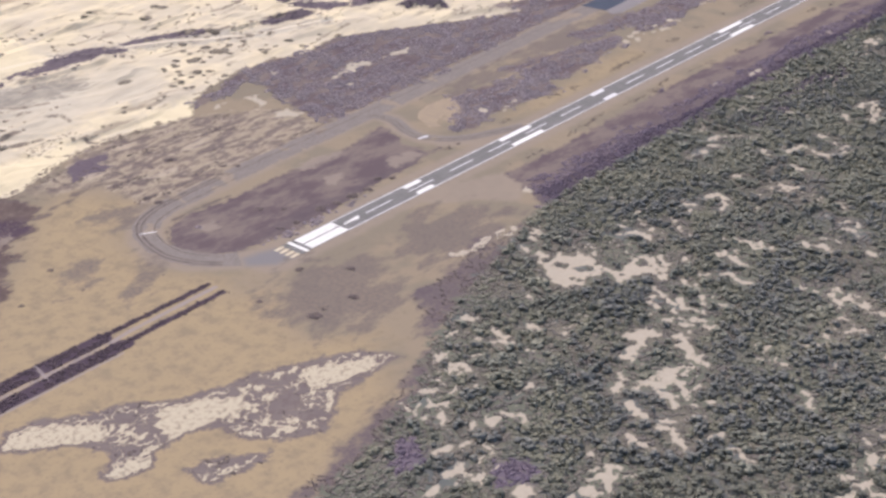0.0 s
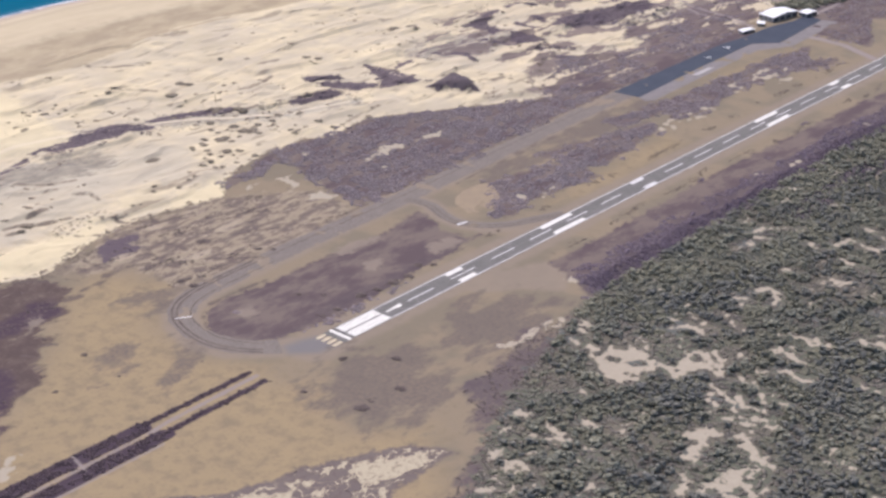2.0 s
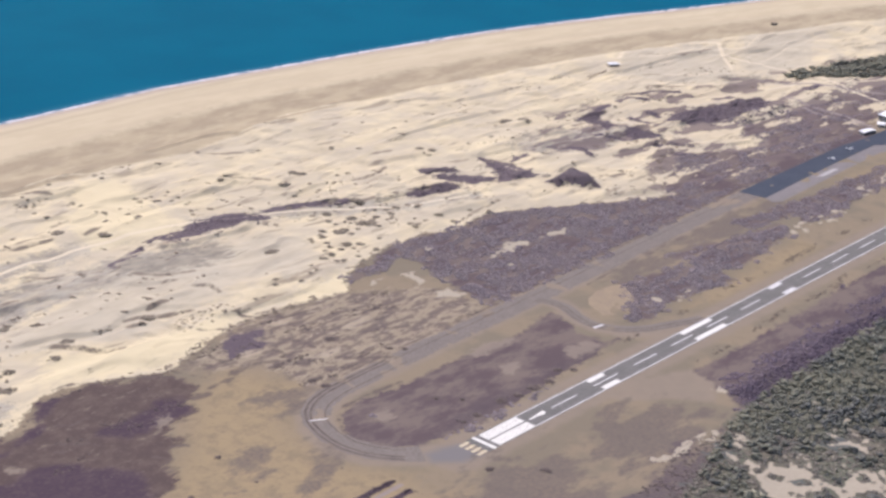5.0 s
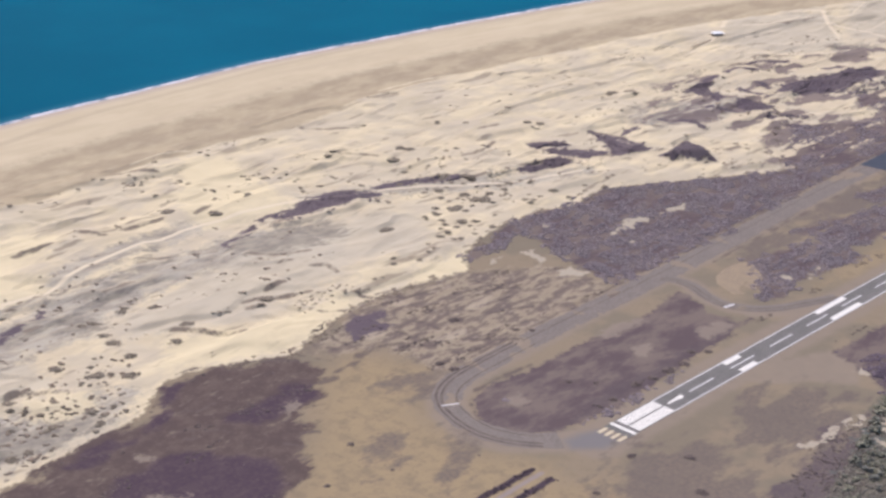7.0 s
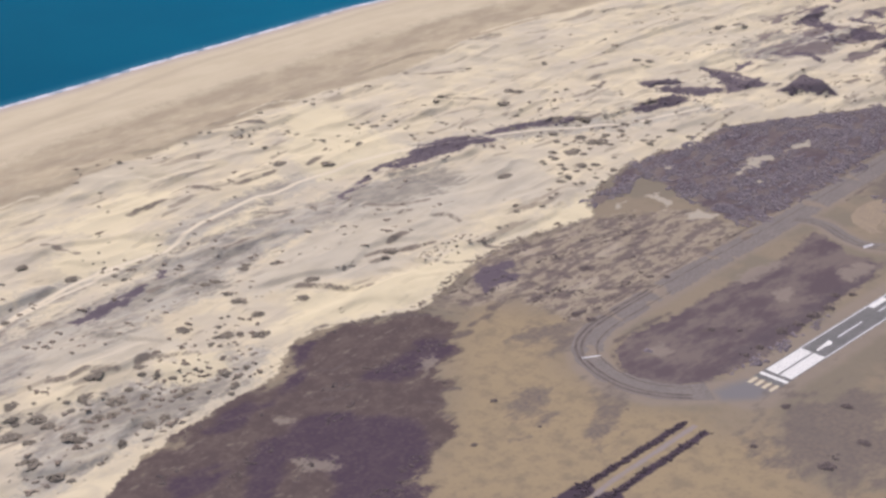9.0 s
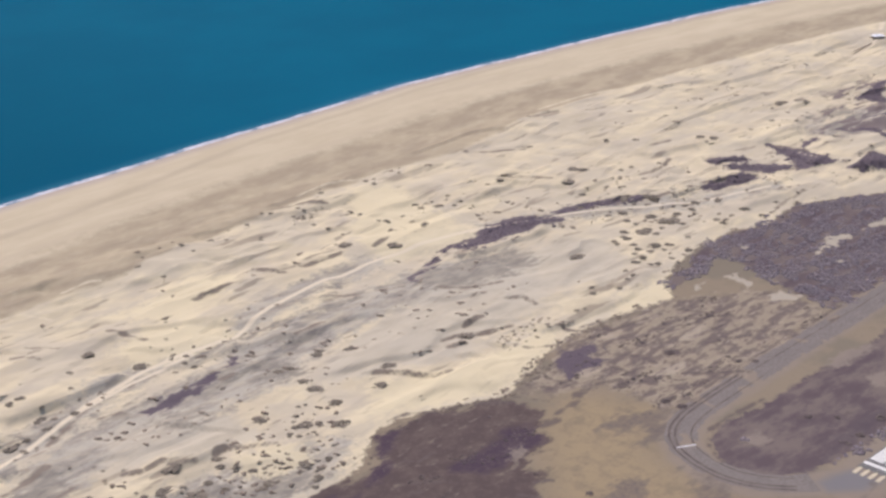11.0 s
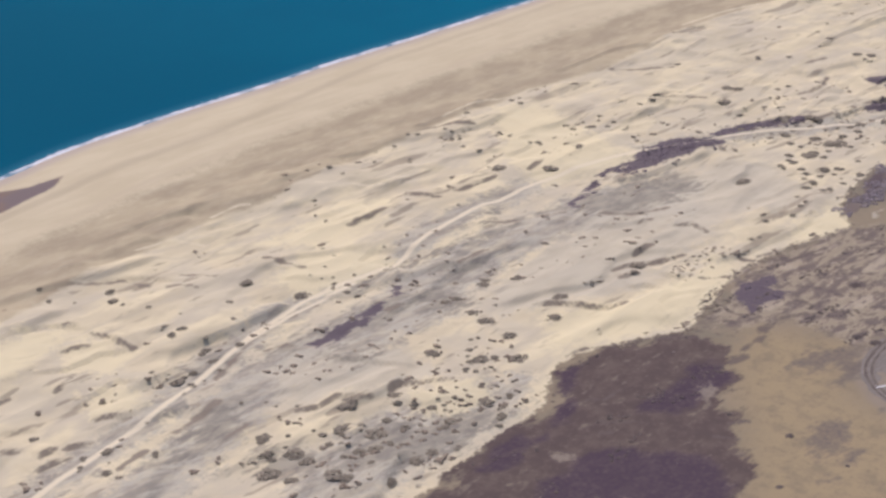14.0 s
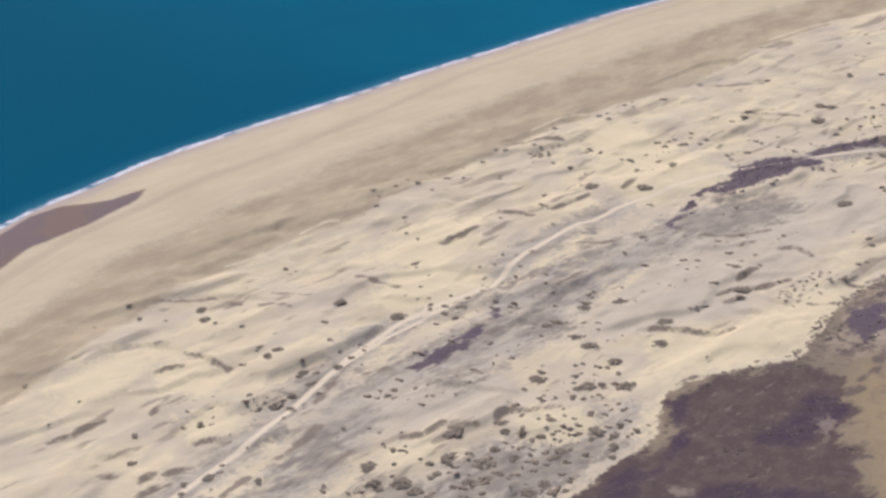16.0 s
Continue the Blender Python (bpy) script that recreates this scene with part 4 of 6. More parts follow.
strip("islet", 2.8, (930, 496), (961, 484), (978, 462))
strip("islet", 3.0, (830, 438), (825, 416), (832, 403))
strip("islet", 3.0, (866, 431), (859, 413))
strip("islet", 2.6, (712, 437), (737, 406), (749, 380))
strip("islet", 3.2, (645, 426), (672, 402), (662, 381))
strip("islet", 3.0, (758, 347), (781, 341), (793, 322))
strip("islet", 4.5, (749, 312), (760, 305))
strip("islet", 2.6, (992, 410), (1024, 401))
strip("islet", 4.0, (1138, 351), (1168, 345))
strip("lip", 3.0, (1088, 463), (1134, 432))
strip("lip", 2.6, (685, 360), (711, 352))
strip("lip", 3.4, (613, 311), (629, 310))
strip("paths", 2.2, (974, 522), (1011, 479), (1063, 446))
strip("paths", 2.2, (1042, 530), (1102, 491))
strip("paths", 2.2, (1095, 608), (1137, 586), (1220, 569))
strip("paths", 2.2, (1093, 390), (1163, 376), (1224, 336), (1298, 301))
# bare verges
strip("dirt", 24, (-30, 0), (1200, 0))
strip("dirt", 16, (720, 174), (361, 157), (127, 151), (17, 146), (-33, 141), (-60, 129), (-77, 108), (-87, 75), (-80, 49), (-52, 22), (-25, 4))
strip("dirt", 12, (268, 150), (270, 126), (258, 104), (252, 75), (263, 45), (300, 20))
zone("dirt", (130, -10), (175, -12), (240, -40), (236, -72), (200, -92), (178, -60), (150, -40))
zone("pad", (-14, 12), (-30, 18), (-46, 20), (-52, 8), (-34, -9), (-14, -12))
zone("wet", (-365, 897), (-331, 898), (-315, 886), (-292, 876), (-256, 876), (-277, 859), (-339, 843), (-398, 836), (-470, 800), (-470, 850))


SCARPS = []


def scarp(lift, *points):
    """A sharp little slope facing inland; the sand lies higher on its seaward side."""
    SCARPS.append((lift, np.array(points, float)))


def drop_off(x, y, pts):
    best, side, at = np.full(x.shape, 1e9), np.zeros(x.shape), np.zeros(x.shape)
    n = len(pts) - 1
    for i in range(n):
        (ax, ay), (bx, by) = pts[i], pts[i + 1]
        dx, dy = bx - ax, by - ay
        s = np.clip(((x - ax) * dx + (y - ay) * dy) / (dx * dx + dy * dy), 0, 1)
        d = np.hypot(x - ax - s * dx, y - ay - s * dy)
        k = d < best
        best[k], side[k], at[k] = d[k], (dx * (y - ay) - dy * (x - ax))[k] > 0, ((i + s) / n)[k]
    ends = np.sqrt(np.clip(4 * at * (1 - at), 0, 1))
    return ends * np.where(side > 0, np.clip(1 - best / 24, 0, 1), -0.25 * np.clip(1 - best / 10, 0, 1))




def lip(lift, *points):
    """The same with a dark line along its foot: growth, and its shade put into colour."""
    scarp(lift, *points)
    strip("lip", 0.6 + 0.4 * lift, *points)


scarp(2.2, (-72, 349), (-60, 342), (-56, 331))
scarp(2.2, (-37, 347), (-31, 334), (-29, 325))
scarp(2.0, (-243, 615), (-229, 617), (-224, 609))
scarp(1.8, (-354, 663), (-327, 640), (-306, 607))
scarp(2.2, (-478, 622), (-457, 628), (-424, 619), (-408, 596))
scarp(2.2, (-478, 570), (-456, 552), (-424, 556), (-402, 545))
scarp(2.2, (-481, 505), (-458, 509), (-438, 511), (-427, 494))
scarp(2.0, (-308, 451), (-306, 422), (-290, 396), (-273, 376))
scarp(2.0, (-534, 512), (-511, 499))
lip(2.2, (-546, 551), (-531, 546), (-514, 550), (-503, 550))
lip(2.0, (-542, 452), (-531, 454), (-513, 452))
lip(1.6, (-546, 488), (-531, 481))
lip(2.2, (-528, 466), (-515, 469))
lip(1.8, (-510, 464), (-493, 457))
lip(1.8, (-479, 480), (-467, 474), (-458, 465))
lip(1.4, (-476, 531), (-458, 538))
lip(1.8, (-442, 580), (-423, 573))
lip(2.2, (-410, 588), (-404, 572), (-402, 545))
lip(1.6, (-418, 614), (-410, 606))
lip(2.2, (-320, 354), (-307, 363), (-299, 363), (-285, 352), (-268, 342))
lip(2.2, (-372, 389), (-361, 378), (-345, 379), (-327, 364))
lip(2.4, (-144, 380), (-132, 371), (-122, 355), (-110, 336), (-91, 333))
lip(2.2, (-56, 377), (-42, 374), (-25, 362), (5, 352))
lip(2.0, (-63, 363), (-48, 359))
lip(2.0, (-27, 381), (-3, 382))
lip(1.8, (35, 390), (51, 382), (46, 363))
lip(1.6, (20, 419), (34, 416))
lip(1.8, (-150, 594), (-123, 595), (-101, 598))
lip(1.8, (-85, 612), (-69, 603), (-54, 583))
lip(1.8, (-33, 580), (-3, 581), (22, 581))
lip(1.8, (48, 569), (74, 577))
lip(1.6, (264, 609), (286, 591), (303, 568))
lip(1.8, (374, 504), (403, 497), (440, 515))
lip(1.8, (397, 442), (428, 424), (457, 407))


def open_sand(x, y):
    """Clearings of bare sand in thickets and wood: a core and thin ragged arms round rounded shrubs."""
    thin = 100 * (0.045 - np.abs(wave(x + 0.3 * y, y, 17, 11, 2, 61) - 0.5))
    core = within("blow", x, y)
    f = core + 26 * (wave(x + 0.4 * y, y - 0.3 * x, 9, 7, 2, 62) - 0.60) - 60 * np.clip(wave(x, y, 15, 13, 1, 68) - 0.60, 0, 1)
    g = np.minimum(within("glade", x, y) + 10 * (wave(x, y, 7, 6, 2, 69) - 0.53) + 7 * (wave(x, y, 4.2, 3.4, 1, 72) - 0.5), -within("shade", x, y) - 0.3) - 45 * np.clip(wave(x, y, 11, 9, 1, 71) - 0.65, 0, 1)
    w = within("wood", x, y)
    f = np.maximum(np.maximum(f, g), np.minimum(np.minimum(core + 20 * wave(x, y, 40, 40, 1, 66), w), thin))
    return np.maximum(f, np.minimum(w - 8, thin - 45 * np.clip(0.74 - wave(x + 0.5 * y, y - 0.3 * x, 80, 36, 2, 83), 0, 1)))


def ledges(x, y, size_x, size_y, seed):
    """Blown sand: steep where it falls inland, gentle where it falls to the sea."""
    w, ahead = wave(x + 0.2 * y, y, size_x, size_y, 2, seed), wave(x + 0.2 * (y + 3), y + 3, size_x, size_y, 2, seed)
    k = np.clip(0.5 + (ahead - w) * 20, 0, 1)
    return np.clip((w - 0.46) / (0.26 - 0.20 * k), 0, 1)


def height(x, y):
    """The ground's height."""
    x, y = np.asarray(x, float), np.asarray(y, float)
    sea = shore(x) - y                                     # metres inland
    dune = np.clip((within("sand", x, y) - 2) / 22, 0, 1) * np.clip((sea - 165) / 45, 0, 1)
    r = 1 - np.abs(2 * wave(x + 0.35 * y, y, 80, 34, 2, 11) - 1)
    s = 3.3 * ledges(x, y, 118, 50, 83) + 2.3 * ledges(x, y, 52, 23, 29) * np.clip(3 * wave(x, y, 90, 60, 2, 91) - 0.9, 0, 1)
    z = dune * (2.0 * r ** 2 + s + 0.3 * wave(x, y, 14, 7, 2, 5) - 1.6)
    z = z + 2.4 * np.exp(-((sea - 222) / 24.0) ** 2) * np.clip(wave(x, y, 40, 30, 2, 7) * 2 - 0.4, 0, 1)
    for lift, pts in SCARPS:
        lo, hi = pts.min(0) - 26, pts.max(0) + 26
        k = (x > lo[0]) & (x < hi[0]) & (y > lo[1]) & (y < hi[1])
        if k.any():
            z[k] += lift * drop_off(x[k], y[k], pts)
    hill = np.clip((within("hill", x, y) + 6) / 18, 0, 1)
    z = z + 9.0 * hill * hill * (3 - 2 * hill)
    wood = np.clip((within("wood", x, y) - 6) / 40, 0, 1)
    z = z + wood * (5.0 * wave(x - 0.1 * y, y, 160, 55, 2, 41) - 1.2)
    z = z + 0.25 * (wave(x, y, 20, 20, 2, 2) - 0.5) * np.clip((np.abs(y) - 16) / 20, 0, 1)
    beach = np.clip(-0.5 + 0.035 * sea, -6, 1.2)
    k = np.clip((sea - 40) / 80, 0, 1)
    return beach * (1 - k) + (z + 0.4 * (1 - k)) * k if np.ndim(z) else z


def axis_steps(lo, hi, step, far_lo, far_hi, more=None):
    mid = list(np.arange(lo, hi + 0.1, step))
    if more:                   # a coarser stretch after the fine one
        mid += list(np.arange(mid[-1] + 2 * step, more, 2 * step))
    out, d, v = [], step, lo
    while v > far_lo:
        d *= 1.25
        v -= d
        out.insert(0, max(v, far_lo))
    d, v = step, mid[-1]
    tail = []
    while v < far_hi:
        d *= 1.25
        v += d
        tail.append(min(v, far_hi))
    return np.array(out + mid + tail)


def link_mesh(name, verts, faces, material, parent=None):
    """One mesh object from arrays; faces all of one size."""
    me = bpy.data.meshes.new(name)
    n, k = faces.shape
    me.vertices.add(len(verts))
    me.vertices.foreach_set("co", np.asarray(verts, np.float32).ravel())
    me.loops.add(n * k)
    me.loops.foreach_set("vertex_index", faces.astype(np.int32).ravel())
    me.polygons.add(n)
    me.polygons.foreach_set("loop_start", np.arange(0, n * k, k, dtype=np.int32))
    me.update(calc_edges=True)
    me.materials.append(material)
    ob = new(name, me)
    ob.parent = parent
    return ob


def sheet(name, xs, ys, zs, material):
    ny, nx = xs.shape
    i = np.arange(nx * ny).reshape(ny, nx)
    f = np.stack([i[:-1, :-1], i[:-1, 1:], i[1:, 1:], i[1:, :-1]], -1).reshape(-1, 4)
    ob = link_mesh(name, np.stack([xs, ys, zs], -1).reshape(-1, 3), f, material)
    ob.data.polygons.foreach_set("use_smooth", np.ones(len(f), bool))
    return ob


def note(ob, name, values):
    a = ob.data.attributes.new(name, "FLOAT", "POINT")
    a.data.foreach_set("value", np.asarray(values, np.float32).ravel())


gx, gy = np.meshgrid(axis_steps(-640, 1000, 2.5, -4500, 5000, 1560), axis_steps(-560, 945, 2.5, -4500, 4800))
ground = sheet("ground", gx, gy, height(gx, gy), LAND)
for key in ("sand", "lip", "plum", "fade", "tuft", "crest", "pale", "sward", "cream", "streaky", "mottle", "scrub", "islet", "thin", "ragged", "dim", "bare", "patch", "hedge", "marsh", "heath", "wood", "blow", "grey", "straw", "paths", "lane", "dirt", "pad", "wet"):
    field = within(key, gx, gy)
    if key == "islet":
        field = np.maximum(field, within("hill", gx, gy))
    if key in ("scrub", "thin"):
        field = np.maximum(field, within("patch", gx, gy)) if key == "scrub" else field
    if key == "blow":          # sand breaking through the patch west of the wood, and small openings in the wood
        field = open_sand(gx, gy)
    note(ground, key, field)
inland = shore(gx) - gy
note(ground, "beach", np.clip(152 - inland, -40, 40))
fore_lo = np.interp(gx, (-450, -170, 0, 500), (138, 142, 122, 112))
fore_hi = np.interp(gx, (-450, -310, -160, 0, 200, 310, 600), (225, 229, 246, 226, 218, 232, 194))
note(ground, "foredune", np.clip(np.minimum((inland - fore_lo) * 0.3, fore_hi - inland), -40, 40))
# where the painted shadow of the berm runs
note(ground, "berm_shade", np.clip(2.2 - np.abs(inland - np.interp(gx, (-100, -9, 192, 390, 526, 700), (75, 62, 34, 32, 22, 16))), -40, 4))
note(ground, "inland", np.clip(inland, -50, 400))
tagged(ground, "pale dunes, dry grassland and heath behind a sandy beach", "ground", kind="structure")

sx = np.arange(-2900, 5101, 8.0)
off = np.array([-14, -5, 0, 2, 4, 6, 9, 13, 20, 32, 60, 120, 260, 600, 1500, 3900.0])
wx, ws = np.meshgrid(sx, off)
swell = 0.35 * np.exp(-((ws - 5) / 3.0) ** 2) * wave(wx, ws, 30, 30, 2, 4)
water = sheet("water", wx, shore(wx) + ws, -0.5 + swell, SEA)
note(water, "offshore", ws)
note(water, "bay", np.clip((450 - wx) / 650, 0, 1))
tagged(water, "calm deep blue sea with a thin line of surf", "sea", kind="structure")

# ---------------------------------------------------------------- building helpers


def part(name, bm, material, parent=None, label=""):
    me = bpy.data.meshes.new(name)
    bm.to_mesh(me)
    bm.free()
    me.materials.append(material)
    ob = new(name, me)
    ob.parent = parent
    if label:
        tagged(ob, label)
    return ob


def thing(name, m, label, category, group=""):
    ob = new(name)
    ob.empty_display_size = 0.5
    ob.matrix_world = m
    return tagged(ob, label, category, group)


def box(x0, x1, y0, y1, z0, z1, bevel=0.0):
    bm = bmesh.new()
    bmesh.ops.create_cube(bm, size=1.0, matrix=Matrix.LocRotScale(((x0 + x1) / 2, (y0 + y1) / 2, (z0 + z1) / 2), None, (x1 - x0, y1 - y0, z1 - z0)))
    if bevel:
        bmesh.ops.bevel(bm, geom=bm.edges[:], offset=bevel, segments=1, affect="EDGES")
    return bm


def prism(points, z0, z1):
    """A flat slab with that outline."""
    bm = bmesh.new()
    low = [bm.verts.new((x, y, z0)) for x, y in points]
    top = [bm.verts.new((x, y, z1)) for x, y in points]
    bm.faces.new(top)
    bm.faces.new(low[::-1])
    for i in range(len(points)):
        j = (i + 1) % len(points)
        bm.faces.new((low[i], low[j], top[j], top[i]))
    bmesh.ops.recalc_face_normals(bm, faces=bm.faces[:])
    return bm


def tube(a, b, r0, r1, sides=8, cap=True):
    """A tapered round bar from a to b."""
    bm = bmesh.new()
    a, b = Vector(a), Vector(b)
    turn = (b - a).to_track_quat("Z", "Y").to_matrix().to_4x4()
    bmesh.ops.create_cone(bm, cap_ends=cap, segments=sides, radius1=r0, radius2=r1, depth=(b - a).length, matrix=Matrix.Translation((a + b) / 2) @ turn)
    return bm


def joined(*bms):
    out = bmesh.new()
    for b in bms:
        me = bpy.data.meshes.new("tmp")
        b.to_mesh(me)
        b.free()
        out.from_mesh(me)
        bpy.data.meshes.remove(me)
    return out


def curve_points(pts, step=4.0):
    """A smooth line through the points, in even steps."""
    p = np.array([pts[0], *pts, pts[-1]], float)
    out = []
    for i in range(1, len(p) - 2):
        n = max(2, int(np.linalg.norm(p[i + 1] - p[i]) / step))
        for t in np.linspace(0, 1, n, endpoint=False):
            out.append(0.5 * (2 * p[i] + (p[i + 1] - p[i - 1]) * t + (2 * p[i - 1] - 5 * p[i] + 4 * p[i + 1] - p[i + 2]) * t * t
                              + (3 * p[i] - p[i - 1] - 3 * p[i + 1] + p[i + 2]) * t ** 3))
    return np.array([*out, p[-1]])


def ribbon(pts, offset, half, z, wobble=0.0, seed=0):
    """A thin strip of ground that follows a line."""
    d = np.gradient(pts, axis=0)
    n = np.stack([-d[:, 1], d[:, 0]], 1) / (np.linalg.norm(d, axis=1)[:, None] + 1e-9)
    rng = np.random.default_rng(seed)
    h = half * (1 + wobble * (rng.random((len(pts), 2)) - 0.5))
    left, right = pts + n * (offset + h[:, :1]), pts + n * (offset - h[:, 1:])
    bm = bmesh.new()
    rows = []
    for a, b in zip(left, right):
        rows.append([bm.verts.new((a[0], a[1], z - 0.25)), bm.verts.new((a[0], a[1], z)), bm.verts.new((b[0], b[1], z)), bm.verts.new((b[0], b[1], z - 0.25))])
    for r, s in zip(rows, rows[1:]):
        for k in range(3):
            bm.faces.new((r[k], r[k + 1], s[k + 1], s[k]))
    bmesh.ops.recalc_face_normals(bm, faces=bm.faces[:])
    return bm


def ground_at(x, y):
    return float(height(np.array([x]), np.array([y]))[0])


# ---------------------------------------------------------------- runway and taxiways
runway = part("runway", box(-7, 1230, -12.2, 12.2, -0.3, 0.10), ASPHALT)
tagged(runway, "grey asphalt runway with worn white markings", "runway", kind="structure")


def mark(name, x0, x1, y0, y1, material, label=""):
    return part(name, box(x0, x1, y0, y1, 0.09, 0.125), material, runway, label)


mark("threshold_bar", 0, 3.8, -12.0, 12.0, WHITE)
for side in (-1, 1):
    for i in range(4):
        a, b = side * (0.9 + 2.62 * i), side * (0.9 + 2.62 * i + 2.38)
        mark("threshold_stripe", 8.2, 55, min(a, b), max(a, b), WHITE)
    a, b = side * 10.5, side * 11.7
    mark("edge_line", 55.3, 1226, min(a, b), max(a, b), FADED, "faded white edge line")
    for name, x0, x1 in (("touchdown_bar", 152.4, 175.3), ("aiming_bar", 298.5, 348.5), ("touchdown_bar", 457, 479), ("aiming_bar", 716, 766), ("touchdown_bar", 900, 922)):
        a, b = side * 5.6, side * 10.5
        mark(name, x0, x1, min(a, b), max(a, b), WHITE if x0 not in (457,) else FADED)
for i in range(18):
    if i not in (6,):
        mark("centre_stripe", 90 + 60 * i, 125 + 60 * i, -0.7, 0.7, FADED)
part("runway_number", prism([(60, -1.2), (71, -1.5), (76, -3.0), (80.5, -1.4), (80.5, 2.4), (73, 1.6), (60, 0.5)], 0.09, 0.125), WHITE, runway)
for i in range(4):
    y = -9.3 + 6.2 * i
    part("arrowhead", prism([(-17, y - 1.5), (-8, y - 1.5), (-5.5, y), (-8, y + 1.5), (-17, y + 1.5)], -0.2, 0.125), YELLOW, runway, "faded yellow arrow mark")

loop_line = curve_points([(700, 171), (600, 168), (480, 163), (361, 157), (240, 152), (127, 150), (60, 148), (17, 146), (-20, 143), (-45, 136), (-63, 121), (-73, 98), (-76, 72), (-69, 50), (-56, 32), (-46, 24)], 5)
taxiway = part("taxiway", ribbon(loop_line, -2.0, 12.0, 0.05, 0.2, 3), WORN)
tagged(taxiway, "worn grey-brown taxiway bending round to the runway end", "taxiway", kind="structure")
bend = loop_line[loop_line[:, 0] < 70][:-2]
for n, (o, h) in enumerate(((-10.5, 1.1), (-6.2, 1.0), (5.5, 0.6))):
    part("wheel_rut", ribbon(bend, o, h, 0.075, 0.7, n), RUT, taxiway, "dark worn wheel rut")
part("wheel_rut", ribbon(loop_line[loop_line[:, 0] > 60], -6.2, 0.45, 0.075, 0.9, 7), RUT, taxiway, "dark worn wheel rut")
part("painted_line", prism([(-72.5, 122.2), (-71.4, 123.3), (-58.8, 116.0), (-59.6, 114.6)], -0.2, 0.095), FADED, taxiway, "white painted line across the taxiway")
link_line = curve_points([(262, 152), (268, 138), (268, 120), (259, 100), (255, 78), (264, 56), (285, 38), (318, 24), (345, 13)], 4)
link_way = part("taxiway", ribbon(link_line, 0, 7.0, 0.045, 0.15, 8), WORN)
tagged(link_way, "worn grey-brown link between taxiway and runway", "taxiway", kind="structure")
for n, o in enumerate((-4.5, 0.5)):
    part("wheel_rut", ribbon(link_line, o, 0.7, 0.07, 0.7, n + 5), RUT, link_way, "dark worn wheel rut")
part("painted_line", prism([(249, 71.5), (249.8, 74.5), (262, 72.0), (261, 69.5)], -0.2, 0.09), FADED, link_way)
isle = prism([(289, 108), (302, 118), (323, 123), (345, 122), (357, 116), (346, 100), (333, 86), (312, 76), (293, 74), (279, 84)], -0.3, 0.06)
tagged(part("sand_island", isle, plain("ochre sand", (0.35, 0.275, 0.19), (0.30, 0.24, 0.175), 10, 0.95, 0.1, 1.5)), "ochre bare-soil island between the taxiways", "ground", kind="structure")

apron = part("apron", prism([(688, 186), (693, 153), (860, 161), (981, 164), (1012, 139), (1150, 150), (1157, 178), (1120, 176), (1060, 186), (1004, 186), (950, 192), (860, 190)], -0.3, 0.09), FRESH)
tagged(apron, "dark fresh asphalt parking apron", "apron", kind="structure")
tagged(part("pavement", prism([(693, 153), (688, 140), (700, 134), (860, 141), (960, 144), (1012, 120), (1160, 128), (1150, 149.5), (1012, 138.5), (981, 163.5), (860, 160.5)], -0.3, 0.05), PAVED),
       "worn grey taxiway along the apron", "taxiway", kind="structure")
tagged(part("pavement", prism([(812, 152), (816, 146), (857, 147), (852, 153)], -0.3, 0.075), CONCRETE), "pale concrete slab beside the apron", "slab", kind="structure")


# ---------------------------------------------------------------- buildings by the apron and at the beach
def shed(m, w, d, h, rise, label, doors=3, open_front=True):
    """A low hall with a shallow gabled roof: wall, roof, doors, windows."""
    ob = thing("hangar", m, label, "hangar", "buildings by the apron")
    bm = bmesh.new()
    rows = []
    for y in (-d / 2, d / 2):
        rows.append([bm.verts.new(p) for p in ((-w / 2, y, -0.5), (-w / 2, y, h), (0, y, h + rise), (w / 2, y, h), (w / 2, y, -0.5))])
    bm.faces.new(rows[0])
    bm.faces.new(rows[1][::-1])
    for i in (0, 3):
        bm.faces.new((rows[0][i], rows[0][i + 1], rows[1][i + 1], rows[1][i]))
    bmesh.ops.recalc_face_normals(bm, faces=bm.faces[:])
    part("wall", bm, CLADDING, ob)
    for s in (-1, 1):
        e = w / 2 + 0.8
        bm = bmesh.new()
        drop = rise * 0.8 / (w / 2)
        low, top = (s * e, h - drop + 0.05), (0.0, h + rise + 0.05)
        ring = [bm.verts.new((x, y, z + t)) for t in (0, 0.25) for x, z, y in ((*low, -d / 2 - 0.8), (*top, -d / 2 - 0.8), (*top, d / 2 + 0.8), (*low, d / 2 + 0.8))]
        for f in ((0, 1, 2, 3), (7, 6, 5, 4), (0, 4, 5, 1), (1, 5, 6, 2), (2, 6, 7, 3), (3, 7, 4, 0)):
            bm.faces.new([ring[k] for k in f])
        bmesh.ops.recalc_face_normals(bm, faces=bm.faces[:])
        part("roof", bm, ROOF_WHITE, ob, "white metal roof slope")
    step = w / doors
    for i in range(doors):
        x = -w / 2 + step * (i + 0.5)
        part("door", box(x - step * 0.4, x + step * 0.4, -d / 2 - 0.12, -d / 2 + 0.1, -0.2, h * 0.8), DARK, ob, "dark open doorway")
    for i in range(3):
        y = -d / 2 + d * (i + 0.5) / 3
        part("window", box(-w / 2 - 0.1, -w / 2 + 0.1, y - 1.2, y + 1.2, h * 0.45, h * 0.75), GLASS, ob)
    return ob


shed(pose(1118, 200, 0, 0, 0, -8), 56, 24, 7, 3.0, "large white-roofed hangar with dark doorways by the apron", 4)
shed(pose(1158, 175, 0, 0, 0, -8), 24, 13, 5, 1.6, "white-roofed shed at the end of the apron", 2)
shed(pose(1066, 198, 0, 0, 0, 25), 13, 9, 4, 1.4, "small white-roofed shed by the apron", 1)
